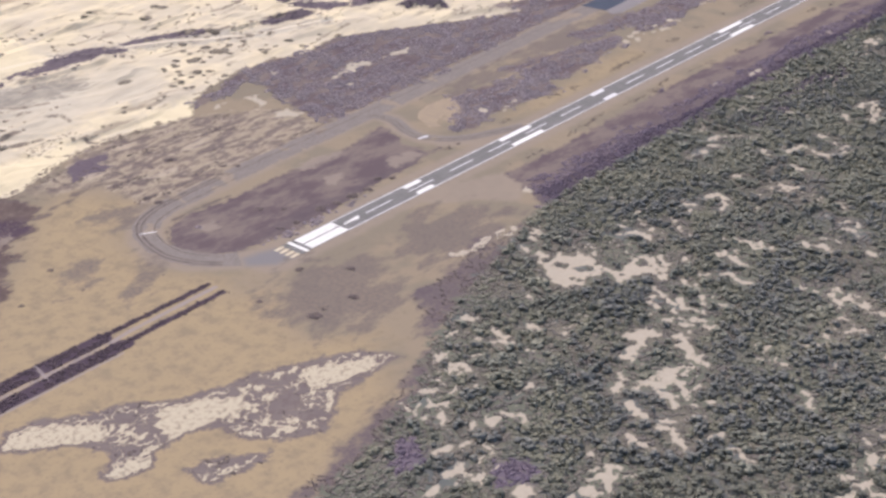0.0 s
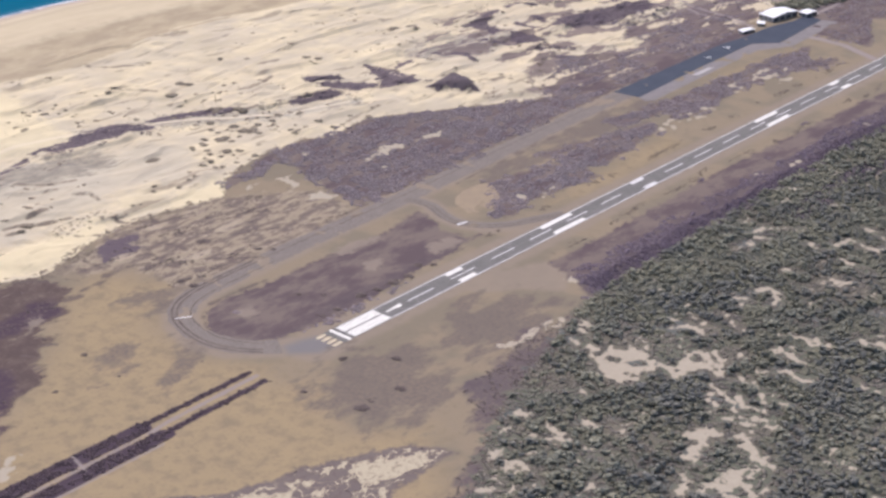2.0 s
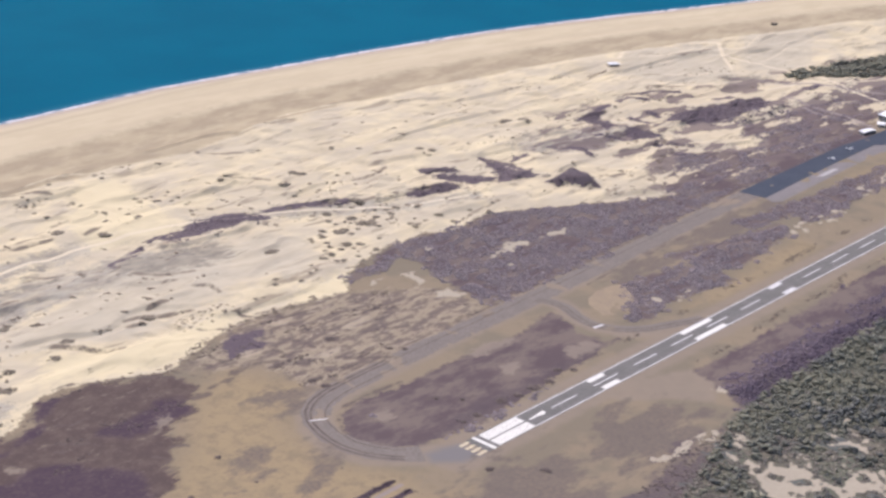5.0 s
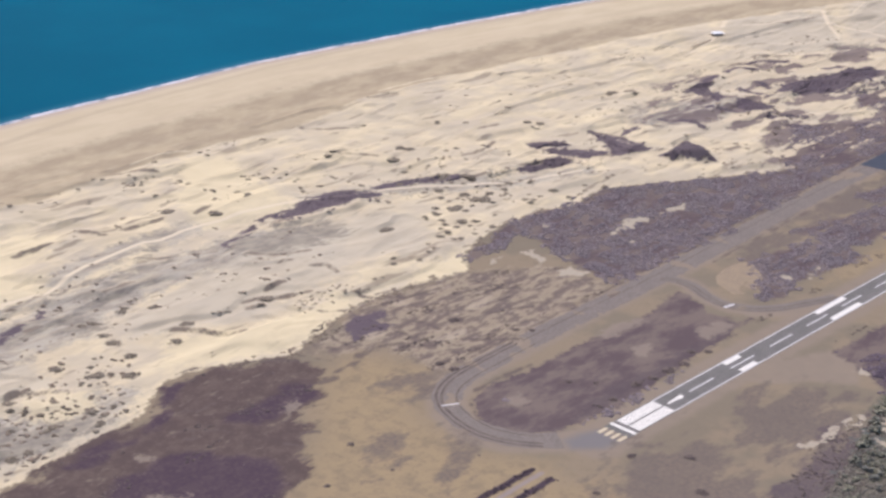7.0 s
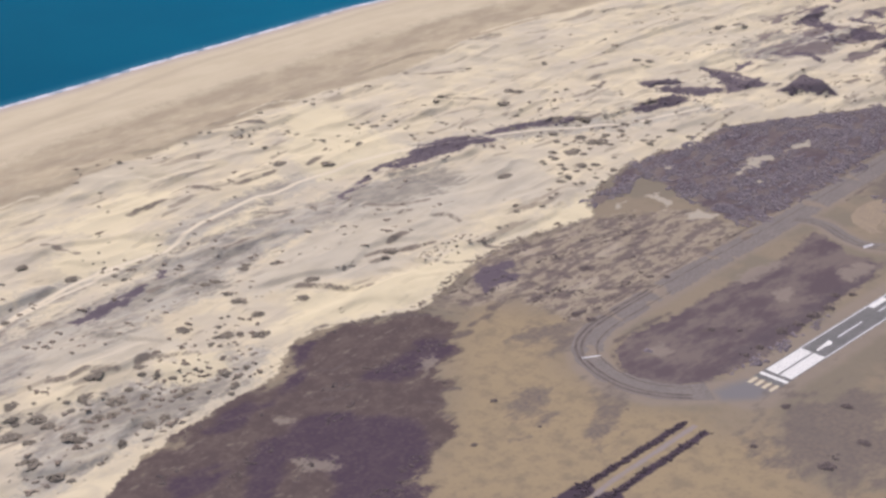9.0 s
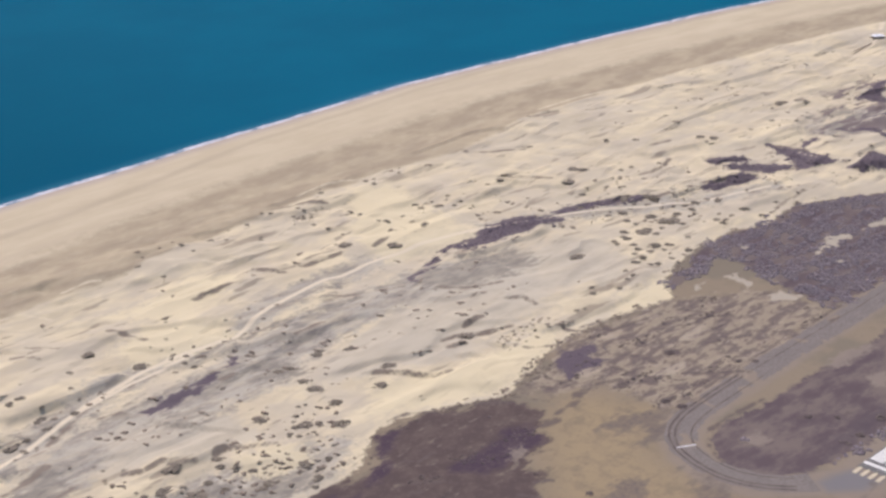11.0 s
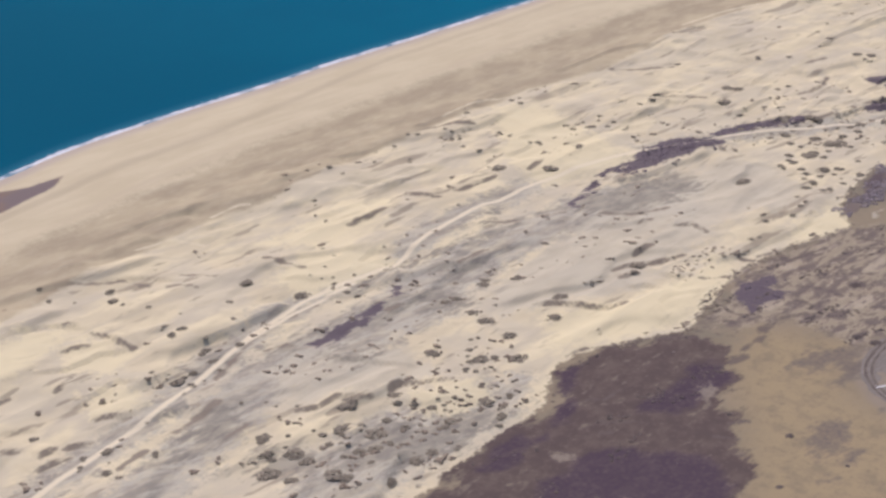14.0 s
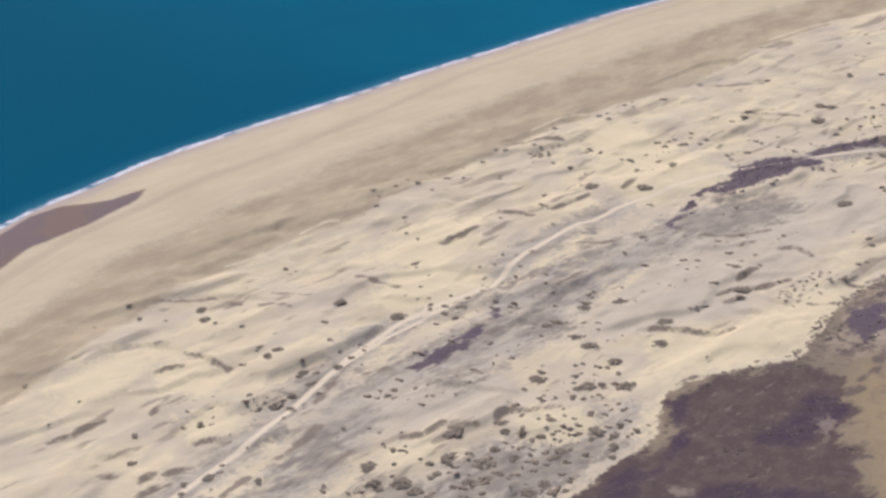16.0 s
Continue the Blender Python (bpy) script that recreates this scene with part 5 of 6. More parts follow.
shed(pose(1022, 195, 0, 0, 0, -12), 24, 8, 3.5, 1.2, "low white-roofed shed by the apron", 2)

house = thing("beach_pavilion", pose(1022, 603, ground_at(1022, 603), 0, 0, -32), "small white-roofed beach pavilion on timber posts", "pavilion")
part("wall", box(-7, 7, -4.5, 4.5, 0.4, 3.2, 0.05), TIMBER, house)
part("deck", box(-10, 9, -6, 6, -0.6, 0.38), TIMBER, house, "weathered timber deck")
bm = bmesh.new()
ring = [bm.verts.new(p) for p in ((-8.5, -6, 3.2), (8.5, -6, 3.2), (8.5, 6, 3.2), (-8.5, 6, 3.2), (-4, 0, 5.4), (4, 0, 5.4))]
for f in ((0, 1, 5, 4), (1, 2, 5), (2, 3, 4, 5), (3, 0, 4), (3, 2, 1, 0)):
    bm.faces.new([ring[k] for k in f])
part("roof", bm, ROOF_WHITE, house, "white hipped roof")
part("door", box(-0.8, 0.8, -4.62, -4.4, 0.4, 2.6), DARK, house)
for x in (-4.5, 4.5):
    part("window", box(x - 0.9, x + 0.9, -4.58, -4.42, 1.4, 2.5), GLASS, house)
hut = thing("beach_hut", pose(1456, 590, ground_at(1456, 590) + 0.1, 0, 0, -30), "small dark timber hut at the back of the beach", "hut")
part("wall", box(-4, 4, -3, 3, -0.6, 2.6, 0.05), DARK, hut)
roof_bm = bmesh.new()
ring = [roof_bm.verts.new(p) for p in ((-4.6, -3.6, 2.6), (4.6, -3.6, 2.6), (4.6, 3.6, 2.6), (-4.6, 3.6, 2.6), (-4.6, 0, 4.2), (4.6, 0, 4.2))]
for f in ((0, 1, 5, 4), (2, 3, 4, 5), (1, 2, 5), (3, 0, 4), (3, 2, 1, 0)):
    roof_bm.faces.new([ring[k] for k in f])
part("roof", roof_bm, TIMBER, hut, "weathered pitched roof")
part("door", box(-0.6, 0.6, -3.1, -2.95, 0, 2.1), TIMBER, hut)
walkway = part("boardwalk", ribbon(curve_points([(944, 593), (970, 595), (996, 597), (1036, 612)], 4), 0, 1.6, 2.6), TIMBER)
tagged(walkway, "weathered timber boardwalk over the dune", "boardwalk", kind="structure")


def aeroplane(m, label):
    """A small high-winged aeroplane."""
    ob = thing("light_aircraft", m, label, "aeroplane", "aeroplanes on the apron")
    body = bmesh.new()
    prof = ((-4.2, 0.12, 1.55), (-2.6, 0.34, 1.45), (-0.9, 0.62, 1.35), (0.8, 0.68, 1.3), (1.9, 0.55, 1.2), (2.7, 0.42, 1.15), (3.0, 0.2, 1.15))
    rings = []
    for x, r, z in prof:
        rings.append([body.verts.new((x, r * math.cos(a), z + r * 1.05 * math.sin(a))) for a in np.linspace(0, 2 * np.pi, 10, endpoint=False)])
    for p, q in zip(rings, rings[1:]):
        for k in range(10):
            body.faces.new((p[k], p[(k + 1) % 10], q[(k + 1) % 10], q[k]))
    body.faces.new(rings[0][::-1])
    body.faces.new(rings[-1])
    bmesh.ops.recalc_face_normals(body, faces=body.faces[:])
    part("fuselage", body, PLANE_PAINT, ob)
    part("wing", box(-0.3, 1.25, -5.5, 5.5, 2.0, 2.2, 0.07), PLANE_PAINT, ob)
    part("tailplane", box(-4.3, -3.4, -1.7, 1.7, 1.55, 1.65, 0.03), PLANE_PAINT, ob)
    part("fin", joined(tube((-4.0, 0, 1.6), (-4.3, 0, 2.9), 0.45, 0.28, 4)), PLANE_PAINT, ob)
    part("windscreen", box(0.7, 1.5, -0.5, 0.5, 1.75, 2.0, 0.06), GLASS, ob)
    part("propeller", box(3.0, 3.08, -0.08, 0.08, 0.25, 2.05), RUBBER, ob)
    for x, y in ((0.3, -1.2), (0.3, 1.2), (2.2, 0)):
        wheel = part("wheel", tube((x, y - 0.09, 0.25), (x, y + 0.09, 0.25), 0.25, 0.25, 10), RUBBER, ob)
        part("strut", tube((x, y * 0.5, 1.0), (x, y, 0.25), 0.06, 0.05, 6), PLANE_PAINT, wheel)
    return ob


aeroplane(pose(884, 172, 0.09, 0, 0, 70), "white light aircraft parked on dark asphalt")
aeroplane(pose(938, 176, 0.09, 0, 0, 55), "white light aircraft parked on dark asphalt")

# ---------------------------------------------------------------- vegetation
OCTA_V = np.array([(1, 0, 0), (-1, 0, 0), (0, 1, 0), (0, -1, 0), (0, 0, 1), (0, 0, -1)], float)
OCTA_F = np.array([(0, 2, 4), (2, 1, 4), (1, 3, 4), (3, 0, 4), (2, 0, 5), (1, 2, 5), (3, 1, 5), (0, 3, 5)])


def crown_shape(rng, clumps, size, low=0.25, flat=0.8):
    """Leaf clumps strewn over a lopsided dome of radius 1; the outline stays uneven."""
    vs, fs = [], []
    lean = rng.uniform(-0.25, 0.25, 2)
    for i in range(clumps):
        a, u = rng.uniform(0, 2 * np.pi), rng.uniform(low, 1)
        r = math.sqrt(max(0, 1 - u * u * 0.9)) * rng.uniform(0.45, 1.0)
        c = np.array((r * math.cos(a) + lean[0] * u, r * math.sin(a) + lean[1] * u, u * flat * rng.uniform(0.75, 1.1)))
        s = size * rng.uniform(0.65, 1.35) * np.array((1, 1, 0.55))
        v = OCTA_V * s * rng.uniform(0.75, 1.25, (6, 1))
        t = rng.uniform(0, 2 * np.pi)
        rot = np.array(Euler((rng.uniform(-0.4, 0.4), rng.uniform(-0.4, 0.4), t)).to_matrix())
        vs.append(v @ rot.T + c)
        fs.append(OCTA_F + 6 * i)
    return np.concatenate(vs), np.concatenate(fs)


def trunk_shape(sides=5, limbs=3, rng=None):
    """A tapered trunk of height 1 with rising limbs."""
    bms = [tube((0, 0, -0.1), (0.04, 0.02, 0.75), 0.055, 0.025, sides)]
    for i in range(limbs):
        a = i * 2.2 + rng.uniform(0, 1)
        z = rng.uniform(0.35, 0.55)
        bms.append(tube((0.02, 0.01, z), (0.28 * math.cos(a), 0.28 * math.sin(a), z + 0.25), 0.024, 0.01, 4))
    return joined(*bms)


def heap(name, shapes, pos, size, material, label, category, seed, kind="stuff"):
    """Many plants of a few shapes, joined into one mesh. size: x, y, z factors for each."""
    rng = np.random.default_rng(seed)
    pick, turn = rng.integers(0, len(shapes), len(pos)), rng.uniform(0, 2 * np.pi, len(pos))
    vs, fs, base = [], [], 0
    for k, (v, f) in enumerate(shapes):
        at = np.nonzero(pick == k)[0]
        if not len(at):
            continue
        c, s = np.cos(turn[at])[:, None], np.sin(turn[at])[:, None]
        w = v[None] * size[at][:, None]
        w = w * (1 + 0.12 * rng.standard_normal((len(at), len(v), 1)).clip(-1.5, 1.5))
        p = np.stack([w[..., 0] * c - w[..., 1] * s, w[..., 0] * s + w[..., 1] * c, w[..., 2]], -1) + pos[at][:, None]
        vs.append(p.reshape(-1, 3))
        fs.append((f[None] + base + (np.arange(len(at)) * len(v))[:, None, None]).reshape(-1, 3))
        base += len(at) * len(v)
    ob = link_mesh(name, np.concatenate(vs), np.concatenate(fs), material)
    ob.data.polygons.foreach_set("use_smooth", np.ones(len(ob.data.polygons), bool))
    return tagged(ob, label, category, kind=kind)


def strewn(x0, x1, y0, y1, step, seed):
    rng = np.random.default_rng(seed)
    x, y = np.meshgrid(np.arange(x0, x1, step), np.arange(y0, y1, step))
    x, y = x + rng.uniform(-0.5, 0.5, x.shape) * step, y + rng.uniform(-0.5, 0.5, x.shape) * step
    return x.ravel(), y.ravel(), rng


def stand(x, y, sink=0.1):
    return np.stack([x, y, height(x, y) - sink], 1)


srng = np.random.default_rng(5)
LOW = [crown_shape(srng, 4, 0.66, 0.1, 0.75) for _ in range(8)]
FULL = [crown_shape(srng, 6, 0.6, 0.15, 0.9) for _ in range(8)]
TREES = [crown_shape(srng, 8, 0.52, 0.1, 0.95) for _ in range(8)]

def on_apron(x, y):
    """True on the apron, its taxiway and the hangars' plots."""
    return (x > 682) & (x < 1170) & (y > np.where(x > 1000, 118, 132)) & (y < np.interp(x, [688, 860, 950, 1000, 1020, 1170], [189, 194, 196, 194, 206, 206]))


# thickets
x, y, rng = strewn(-110, 1420, -220, 350, 3.25, 1)
inside = within("scrub", x, y)
gap = np.where((x > 600) & (y > 185), wave(x, y, 44, 11, 2, 131) > 0.46, np.where((y > 35) & (x > 290), wave(x, y, 34, 9, 2, 132) > 0.27, np.where(y < -30, (wave(x, y, 40, 12, 2, 133) + np.clip((-72 - y) / 25, -0.25, 0.5) > 0.56), True)))
keep = gap & (inside + 30 * (wave(x, y, 16, 9, 2, 21) - 0.5) > -1.5) & (open_sand(x, y) < 0.5) & (wave(x, y, 14, 8, 2, 31) > np.where((x < 260) & (y > 28) & (y < 142), 0.9, 0.36)) & ((x < 1000) | (rng.random(len(x)) < 0.5)) & ~on_apron(x, y)
x, y = x[keep], y[keep]
s = rng.uniform(0.9, 1.7, len(x)) * (0.75 + 0.6 * wave(x, y, 30, 30, 2, 8))
low = np.where((x < 260) & (y > 28) & (y < 142), 0.22, np.where((y < 145) | (x > 560), 0.30, 0.36))
for name, k, tone, label in (("thicket", y > -30, SHRUB, "dense purple-grey leafless shrubs beside the airfield"), ("dark_thicket", y <= -30, PURPLE, "dense dark purple shrubs between runway and wood")):
    heap(name, LOW, stand(x[k], y[k]), np.stack([s[k] * 1.6, s[k] * 1.6, s[k] * low[k] * 0.8], 1), tone, label, "shrubs", 2)

# shrub islands and the dark hill in the dunes
x, y, rng = strewn(-500, 1300, 230, 540, 3.2, 3)
keep = np.maximum(within("islet", x, y), within("hill", x, y) - 1) + 34 * (wave(x + 0.15 * y, y, 20, 8, 2, 22) - 0.5) > 1.0
keep &= (x > -180) & (~((y < 305) & (np.abs(x) < 60)) | (rng.random(len(x)) < 0.15))
x, y = x[keep], y[keep]
s = rng.uniform(0.7, 1.5, len(x))
heap("dune_heath", LOW, stand(x, y), np.stack([s * 1.7, s * 1.7, s * 0.2], 1), HEATH, "dark heath in islands on the dunes", "shrubs", 4)

# mottled fringe, thin scrub and shrubs round the sand patch
x, y, rng = strewn(-420, 1500, -290, 620, 3.4, 6)
streak = wave(x + 0.4 * y, y, 30, 9, 3, 71)
m1 = (within("mottle", x, y) > -3) & (streak > 0.69)
m2 = (y < 0) & (within("thin", x, y) + 20 * (wave(x, y, 12, 9, 2, 33) - 0.5) > 3) & (wave(x, y, 16, 9, 2, 35) > 0.86)
m3 = (within("patch", x, y) > 0) & (within("bare", x, y) < -7) & (wave(x, y, 10, 7, 2, 37) > 0.62)
m4 = (within("ragged", x, y) + 30 * (wave(x, y, 30, 14, 2, 77) - 0.55) > 0) & (wave(x, y, 12, 8, 2, 38) > 0.45)
keep = m1 | m2 | m3 | m4
x, y = x[keep], y[keep]
s = rng.uniform(0.6, 1.5, len(x))
heap("heath_shrubs", LOW, stand(x, y), np.stack([s * 1.3, s * 1.1, s * 0.3], 1), DARK_BUSH, "scattered dark brown shrubs on dry ground", "shrubs", 7)

# brown growth along the edge of the dunes, and tufts on the verges
x, y, rng = strewn(-150, 640, 220, 350, 2.6, 150)
edge_ = within("sand", x, y) + 18 * (wave(x, y, 18, 9, 2, 151) - 0.5)
keep = (np.abs(edge_) < 4.5) & (wave(x, y, 13, 6, 2, 152) > 0.50) & (rng.random(len(x)) < 0.8)
x, y = x[keep], y[keep]
s = rng.uniform(0.5, 1.2, len(x))
heap("fringe_growth", LOW, stand(x, y), np.stack([s * 2.0, s * 1.5, s * 0.3], 1), BROWN, "brown growth along the edge of the dunes", "shrubs", 153)
x, y, rng = strewn(15, 1000, -62, 44, 3.0, 160)
off_ = np.where(y > 0, np.abs(y - 36 - 8 * (wave(x, y, 60, 60, 2, 161) - 0.5)), np.abs(y + 36 + 22 * (wave(x, y, 60, 60, 2, 162) - 0.5)) + 100 * (x < 260))
keep = (off_ < 3.5) & (wave(x, y, 15, 7, 2, 163) > 0.56)
x, y = x[keep], y[keep]
s = rng.uniform(0.5, 1.3, len(x))
heap("verge_tufts", LOW, stand(x, y), np.stack([s * 1.5, s * 1.2, s * 0.35], 1), DARK_BUSH, "dark brown tufts on the verges of the runway", "shrubs", 164)

# wet meadow tussocks
x, y, rng = strewn(-640, -80, 40, 310, 4.2, 9)
keep = (within("marsh", x, y) > 3) & (wave(x, y, 26, 14, 3, 39) > 0.67)
x, y = x[keep], y[keep]
s = rng.uniform(0.5, 1.3, len(x))
heap("tussocks", LOW, stand(x, y), np.stack([s * 1.4, s * 1.4, s * 0.3], 1), DARK_BUSH, "low dark heath tussocks in the wet meadow", "shrubs", 10)

# small shrubs strewn over the dunes
x, y, rng = strewn(-640, 1250, 255, 720, 5.0, 12)
sea = shore(x) - y
crowd = wave(x, y, 55, 26, 3, 51) + 0.16 * (within("grey", x, y) > 0) + 0.34 * ((x < -190) & (y < 392) & (y < 300 + 0.42 * (x + 460))) - 0.05 * (sea < 330) + 0.12 * ((x > 180) & (y < 520))
keep = (within("sand", x, y) > 3) & (sea > 205) & (0.55 * crowd + rng.random(len(x)) > 1.31) & (within("islet", x, y) < 0)
x, y = x[keep], y[keep]
s = rng.uniform(0.4, 1.0, len(x)) ** 2 * 2.1 + 0.5
x2, y2, _ = strewn(-34, 36, 324, 350, 6.5, 170)
keep = _.random(len(x2)) < 0.8
x, y, s = np.concatenate([x, x2[keep]]), np.concatenate([y, y2[keep]]), np.concatenate([s, np.full(keep.sum(), 1.3)])
heap("dune_scrub", LOW, stand(x, y), np.stack([s * 1.35, s * 1.2, s * 0.28], 1), BROWN, "small grey-brown shrubs strewn over the dunes", "shrubs", 13)

# growth on the steep inland faces of the dunes
x, y, rng = strewn(-640, 1150, 262, 730, 2.5, 112)
steep = height(x, y + 2.2) - height(x, y - 2.2)
keep = (within("sand", x, y) > 4) & (steep > 1.3) & (wave(x, y, 40, 22, 2, 113) + 0.2 * rng.random(len(x)) > 0.86 + 0.1 * (x < -150)) & (within("paths", x, y) < -1)
x, y = x[keep], y[keep]
s = rng.uniform(0.6, 1.15, len(x))
heap("ledge_growth", LOW, stand(x, y), np.stack([s * 1.7, s * 1.3, s * 0.32], 1), BROWN, "grey-brown growth along the steep faces of the dunes", "shrubs", 114)

# the two hedges on either side of the way to the west
for n, (y_east, h_east, y_west, h_west) in enumerate(((8.7, 2.6, 6.3, 7.6), (-10.6, 3.2, -13.4, 7.2))):
    x, y, rng = strewn(-760, -94, -24, 18, 2.4, 40 + n)
    west = x < -207
    mid, half = np.where(west, y_west, y_east), np.where(west, h_west, h_east)
    keep = (np.abs(y - mid) < half) & (np.abs(x + 276) > 2.2) & (wave(x, y, 9, 4, 2, 90 + n) > np.where(west, 0.42, (0.3, 0.45)[n]))
    x, y = x[keep], y[keep]
    s = rng.uniform(1.0, 1.9, len(x))
    heap("hedge", LOW, stand(x, y), np.stack([s, s, s * 0.5], 1), HEDGE, "dark overgrown hedge along the sandy way", "hedge", 44 + n, kind="")

# shrubs where the wood meets the scrub, coloured dark for the wood's shade
x, y, rng = strewn(200, 1100, -124, -80, 2.8, 14)
keep = (y + 108 + 6 * (wave(x, y, 30, 30, 2, 15) - 0.5) > -8) & (y + 108 + 16 * (wave(x, y, 40, 14, 2, 25) - 0.5) < 15) & (x > 225)
x, y = x[keep], y[keep]
s = rng.uniform(0.9, 1.6, len(x))
# inner band: a ridge's shade drawn as dark shrubs
x2, y2, _ = strewn(500, 720, -170, -145, 3.0, 27)
keep = within("wood", x2, y2) > 0
x, y = np.concatenate([x, x2[keep]]), np.concatenate([y, y2[keep]])
s = rng.uniform(0.9, 1.6, len(x))
heap("shaded_shrubs", LOW, stand(x, y), np.stack([s * 1.4, s * 1.4, s * 0.7], 1), SHADE_TWIGS, "leafless shrubs along the wood, violet-dark for shade", "shrubs", 26)

# the wood
def in_reach(x, y):
    return (y > np.maximum(-564 + (x - 4) * 0.501, -106 - (x + 392) * 1.157) - 55) & ((x < 880) | (y > -190))


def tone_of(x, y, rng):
    """0: slopes in shade, bluish leaves, 1: lit slopes, olive leaves; elsewhere in drifts."""
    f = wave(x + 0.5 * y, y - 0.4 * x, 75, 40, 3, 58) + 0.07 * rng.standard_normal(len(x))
    # more of the lit tone towards the north-eastern slope
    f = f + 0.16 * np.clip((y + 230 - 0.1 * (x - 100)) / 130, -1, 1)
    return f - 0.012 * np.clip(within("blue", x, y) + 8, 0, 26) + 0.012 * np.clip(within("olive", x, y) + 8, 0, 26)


x, y, rng = strewn(-420, 1150, -700, -90, 4.0, 15)
deep, plum = within("wood", x, y), within("plum", x, y) + 16 * (wave(x, y, 14, 10, 2, 67) - 0.5)
keep = in_reach(x, y) & (deep > 1.0) & (open_sand(x, y) < np.where(within("glade", x, y) > -14, -1.9, -0.5)) & (rng.random(len(x)) < 0.93) & (wave(x, y, 16, 12, 2, 55) > 0.14)
x, y, deep, plum = x[keep], y[keep], deep[keep], plum[keep]
west = np.clip((300 - x - 0.6 * (y + 150)) / 280, 0, 1)
young = (within("glade", x, y) > -7) | (rng.random(len(x)) < np.clip(0.75 - deep / 85, 0, 1) * west) | (wave(x, y, 60, 40, 3, 57) > 0.66)
for name, k, tone, label in (("wood_edge_shrubs", young & (plum <= 0), WOODSCRUB, "olive-brown shrubs at the edge of the wood"), ("plum_shrubs", plum > 0, PURPLE, "purple leafless shrubs in hollows of the wood")):
    s = rng.uniform(1.1, 2.0, k.sum())
    heap(name, LOW, stand(x[k], y[k]), np.stack([s * 1.5, s * 1.5, s * 0.42], 1), tone, label, "shrubs", 16)
k = ~young & (plum <= 0)
x, y = x[k], y[k]
s = 2.9 * np.exp(0.3 * rng.standard_normal(len(x))).clip(0.55, 1.7)
heap("woodland", FULL, stand(x, y, 0.25), np.stack([s, s, s * rng.uniform(0.2, 0.38, len(x))], 1), NEEDLES, "low dense evergreen growth under the scattered trees", "trees", 17)
# the trees that stand out of it
x, y, rng = strewn(-420, 1150, -700, -90, 5.7, 115)
keep = in_reach(x, y) & (within("wood", x, y) > 3) & (open_sand(x, y) < -2.5) & (within("glade", x, y) < -5.5) & (within("plum", x, y) < -4)
keep &= rng.random(len(x)) < np.clip(0.12 + 1.0 * wave(x + 0.3 * y, y, 50, 30, 2, 116) + 0.012 * np.clip(within("blue", x, y), -10, 20), 0.1, 0.93) - 0.2 * (within("wood", x, y) < 30) * (x < 120)
x, y = x[keep], y[keep]
order = np.argsort(0.77 * x + 0.64 * y)            # from the south-western side on
x, y = x[order], y[order]
tall = 2.2 + 2.2 * wave(x, y, 70, 40, 2, 59) + rng.uniform(-0.3, 0.9, len(x))
wide = (2.0 + tall * rng.uniform(0.2, 0.36, len(x))) * np.exp(0.28 * rng.standard_normal(len(x))).clip(0.6, 1.9)
tall = tall * (0.75 + 0.25 * wide / wide.mean())
rest = slice(300, None)
px_, py_ = x[rest], y[rest]
pos = stand(px_, py_)
pos[:, 2] += tall[rest] * 0.15
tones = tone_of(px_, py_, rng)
# the slopes' light and shade come from the leaf colour
for name, k, tone, label in (("shaded_slope_trees", tones < 0.40, SHADE_LEAF, "evergreen trees crowding the slopes, leaves bluish for shade"), ("dark_trees", (tones >= 0.40) & (tones < 0.54), DARKLEAF, "dark evergreen trees scattered through the wood"),
                             ("lit_slope_trees", tones >= 0.54, LIT_LEAF, "evergreen trees of the wood, leaves olive for lit slopes")):
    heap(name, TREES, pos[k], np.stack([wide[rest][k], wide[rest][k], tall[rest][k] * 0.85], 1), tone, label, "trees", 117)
tk = bmesh.new()
bmesh.ops.create_cone(tk, cap_ends=False, segments=3, radius1=0.06, radius2=0.03, depth=1.0, matrix=Matrix.Translation((0, 0, 0.4)))
bmesh.ops.triangulate(tk, faces=tk.faces[:])
tv, tf = np.array([v.co[:] for v in tk.verts]), np.array([[v.index for v in f.verts] for f in tk.faces])
tk.free()
heap("woodland_trunks", [(tv, tf)], stand(px_, py_), np.stack([tall[rest], tall[rest], tall[rest] * 0.4], 1), BARK, "grey trunks of the evergreen wood", "trees", 18)
kinds = []
for k in range(6):
    tree = thing("tree", pose(0, 0, 0), "low evergreen tree with a bushy dark green crown", "tree", "trees of the wood")
    part("trunk", trunk_shape(6, 4, srng), BARK, tree)
    v, f = crown_shape(srng, 34, 0.26, 0.05, 0.95)
    link_mesh("crown", v * (0.44, 0.44, 0.64) + (0, 0, 0.36), f, DARKLEAF, tree)
    kinds.append(tree)
for k in range(300):
    m = Matrix.Translation((x[k], y[k], ground_at(x[k], y[k]) - 0.05)) @ pose(0, 0, 0, 0, 0, float(rng.uniform(0, 360))) @ Matrix.Diagonal((wide[k] / 0.44, wide[k] / 0.44, tall[k], 1))
    if k < 294:
        copy_thing(kinds[k % 6], m)
    else:
        kinds[k % 6].matrix_world = m
# distant woods
x, y, rng = strewn(1160, 2300, 60, 420, 9.0, 19)
keep = (within("wood", x, y) > 0) & (rng.random(len(x)) < 0.9)
x, y = x[keep], y[keep]
s = rng.uniform(3.2, 5.0, len(x))
pos = stand(x, y)
pos[:, 2] += 1.5
heap("far_wood", FULL, pos, np.stack([s * 1.6, s * 1.6, s * 0.42], 1), NEEDLES, "far dark evergreen wood behind the apron", "trees", 20)

# single shrubs on the dunes
SHRUBS = []
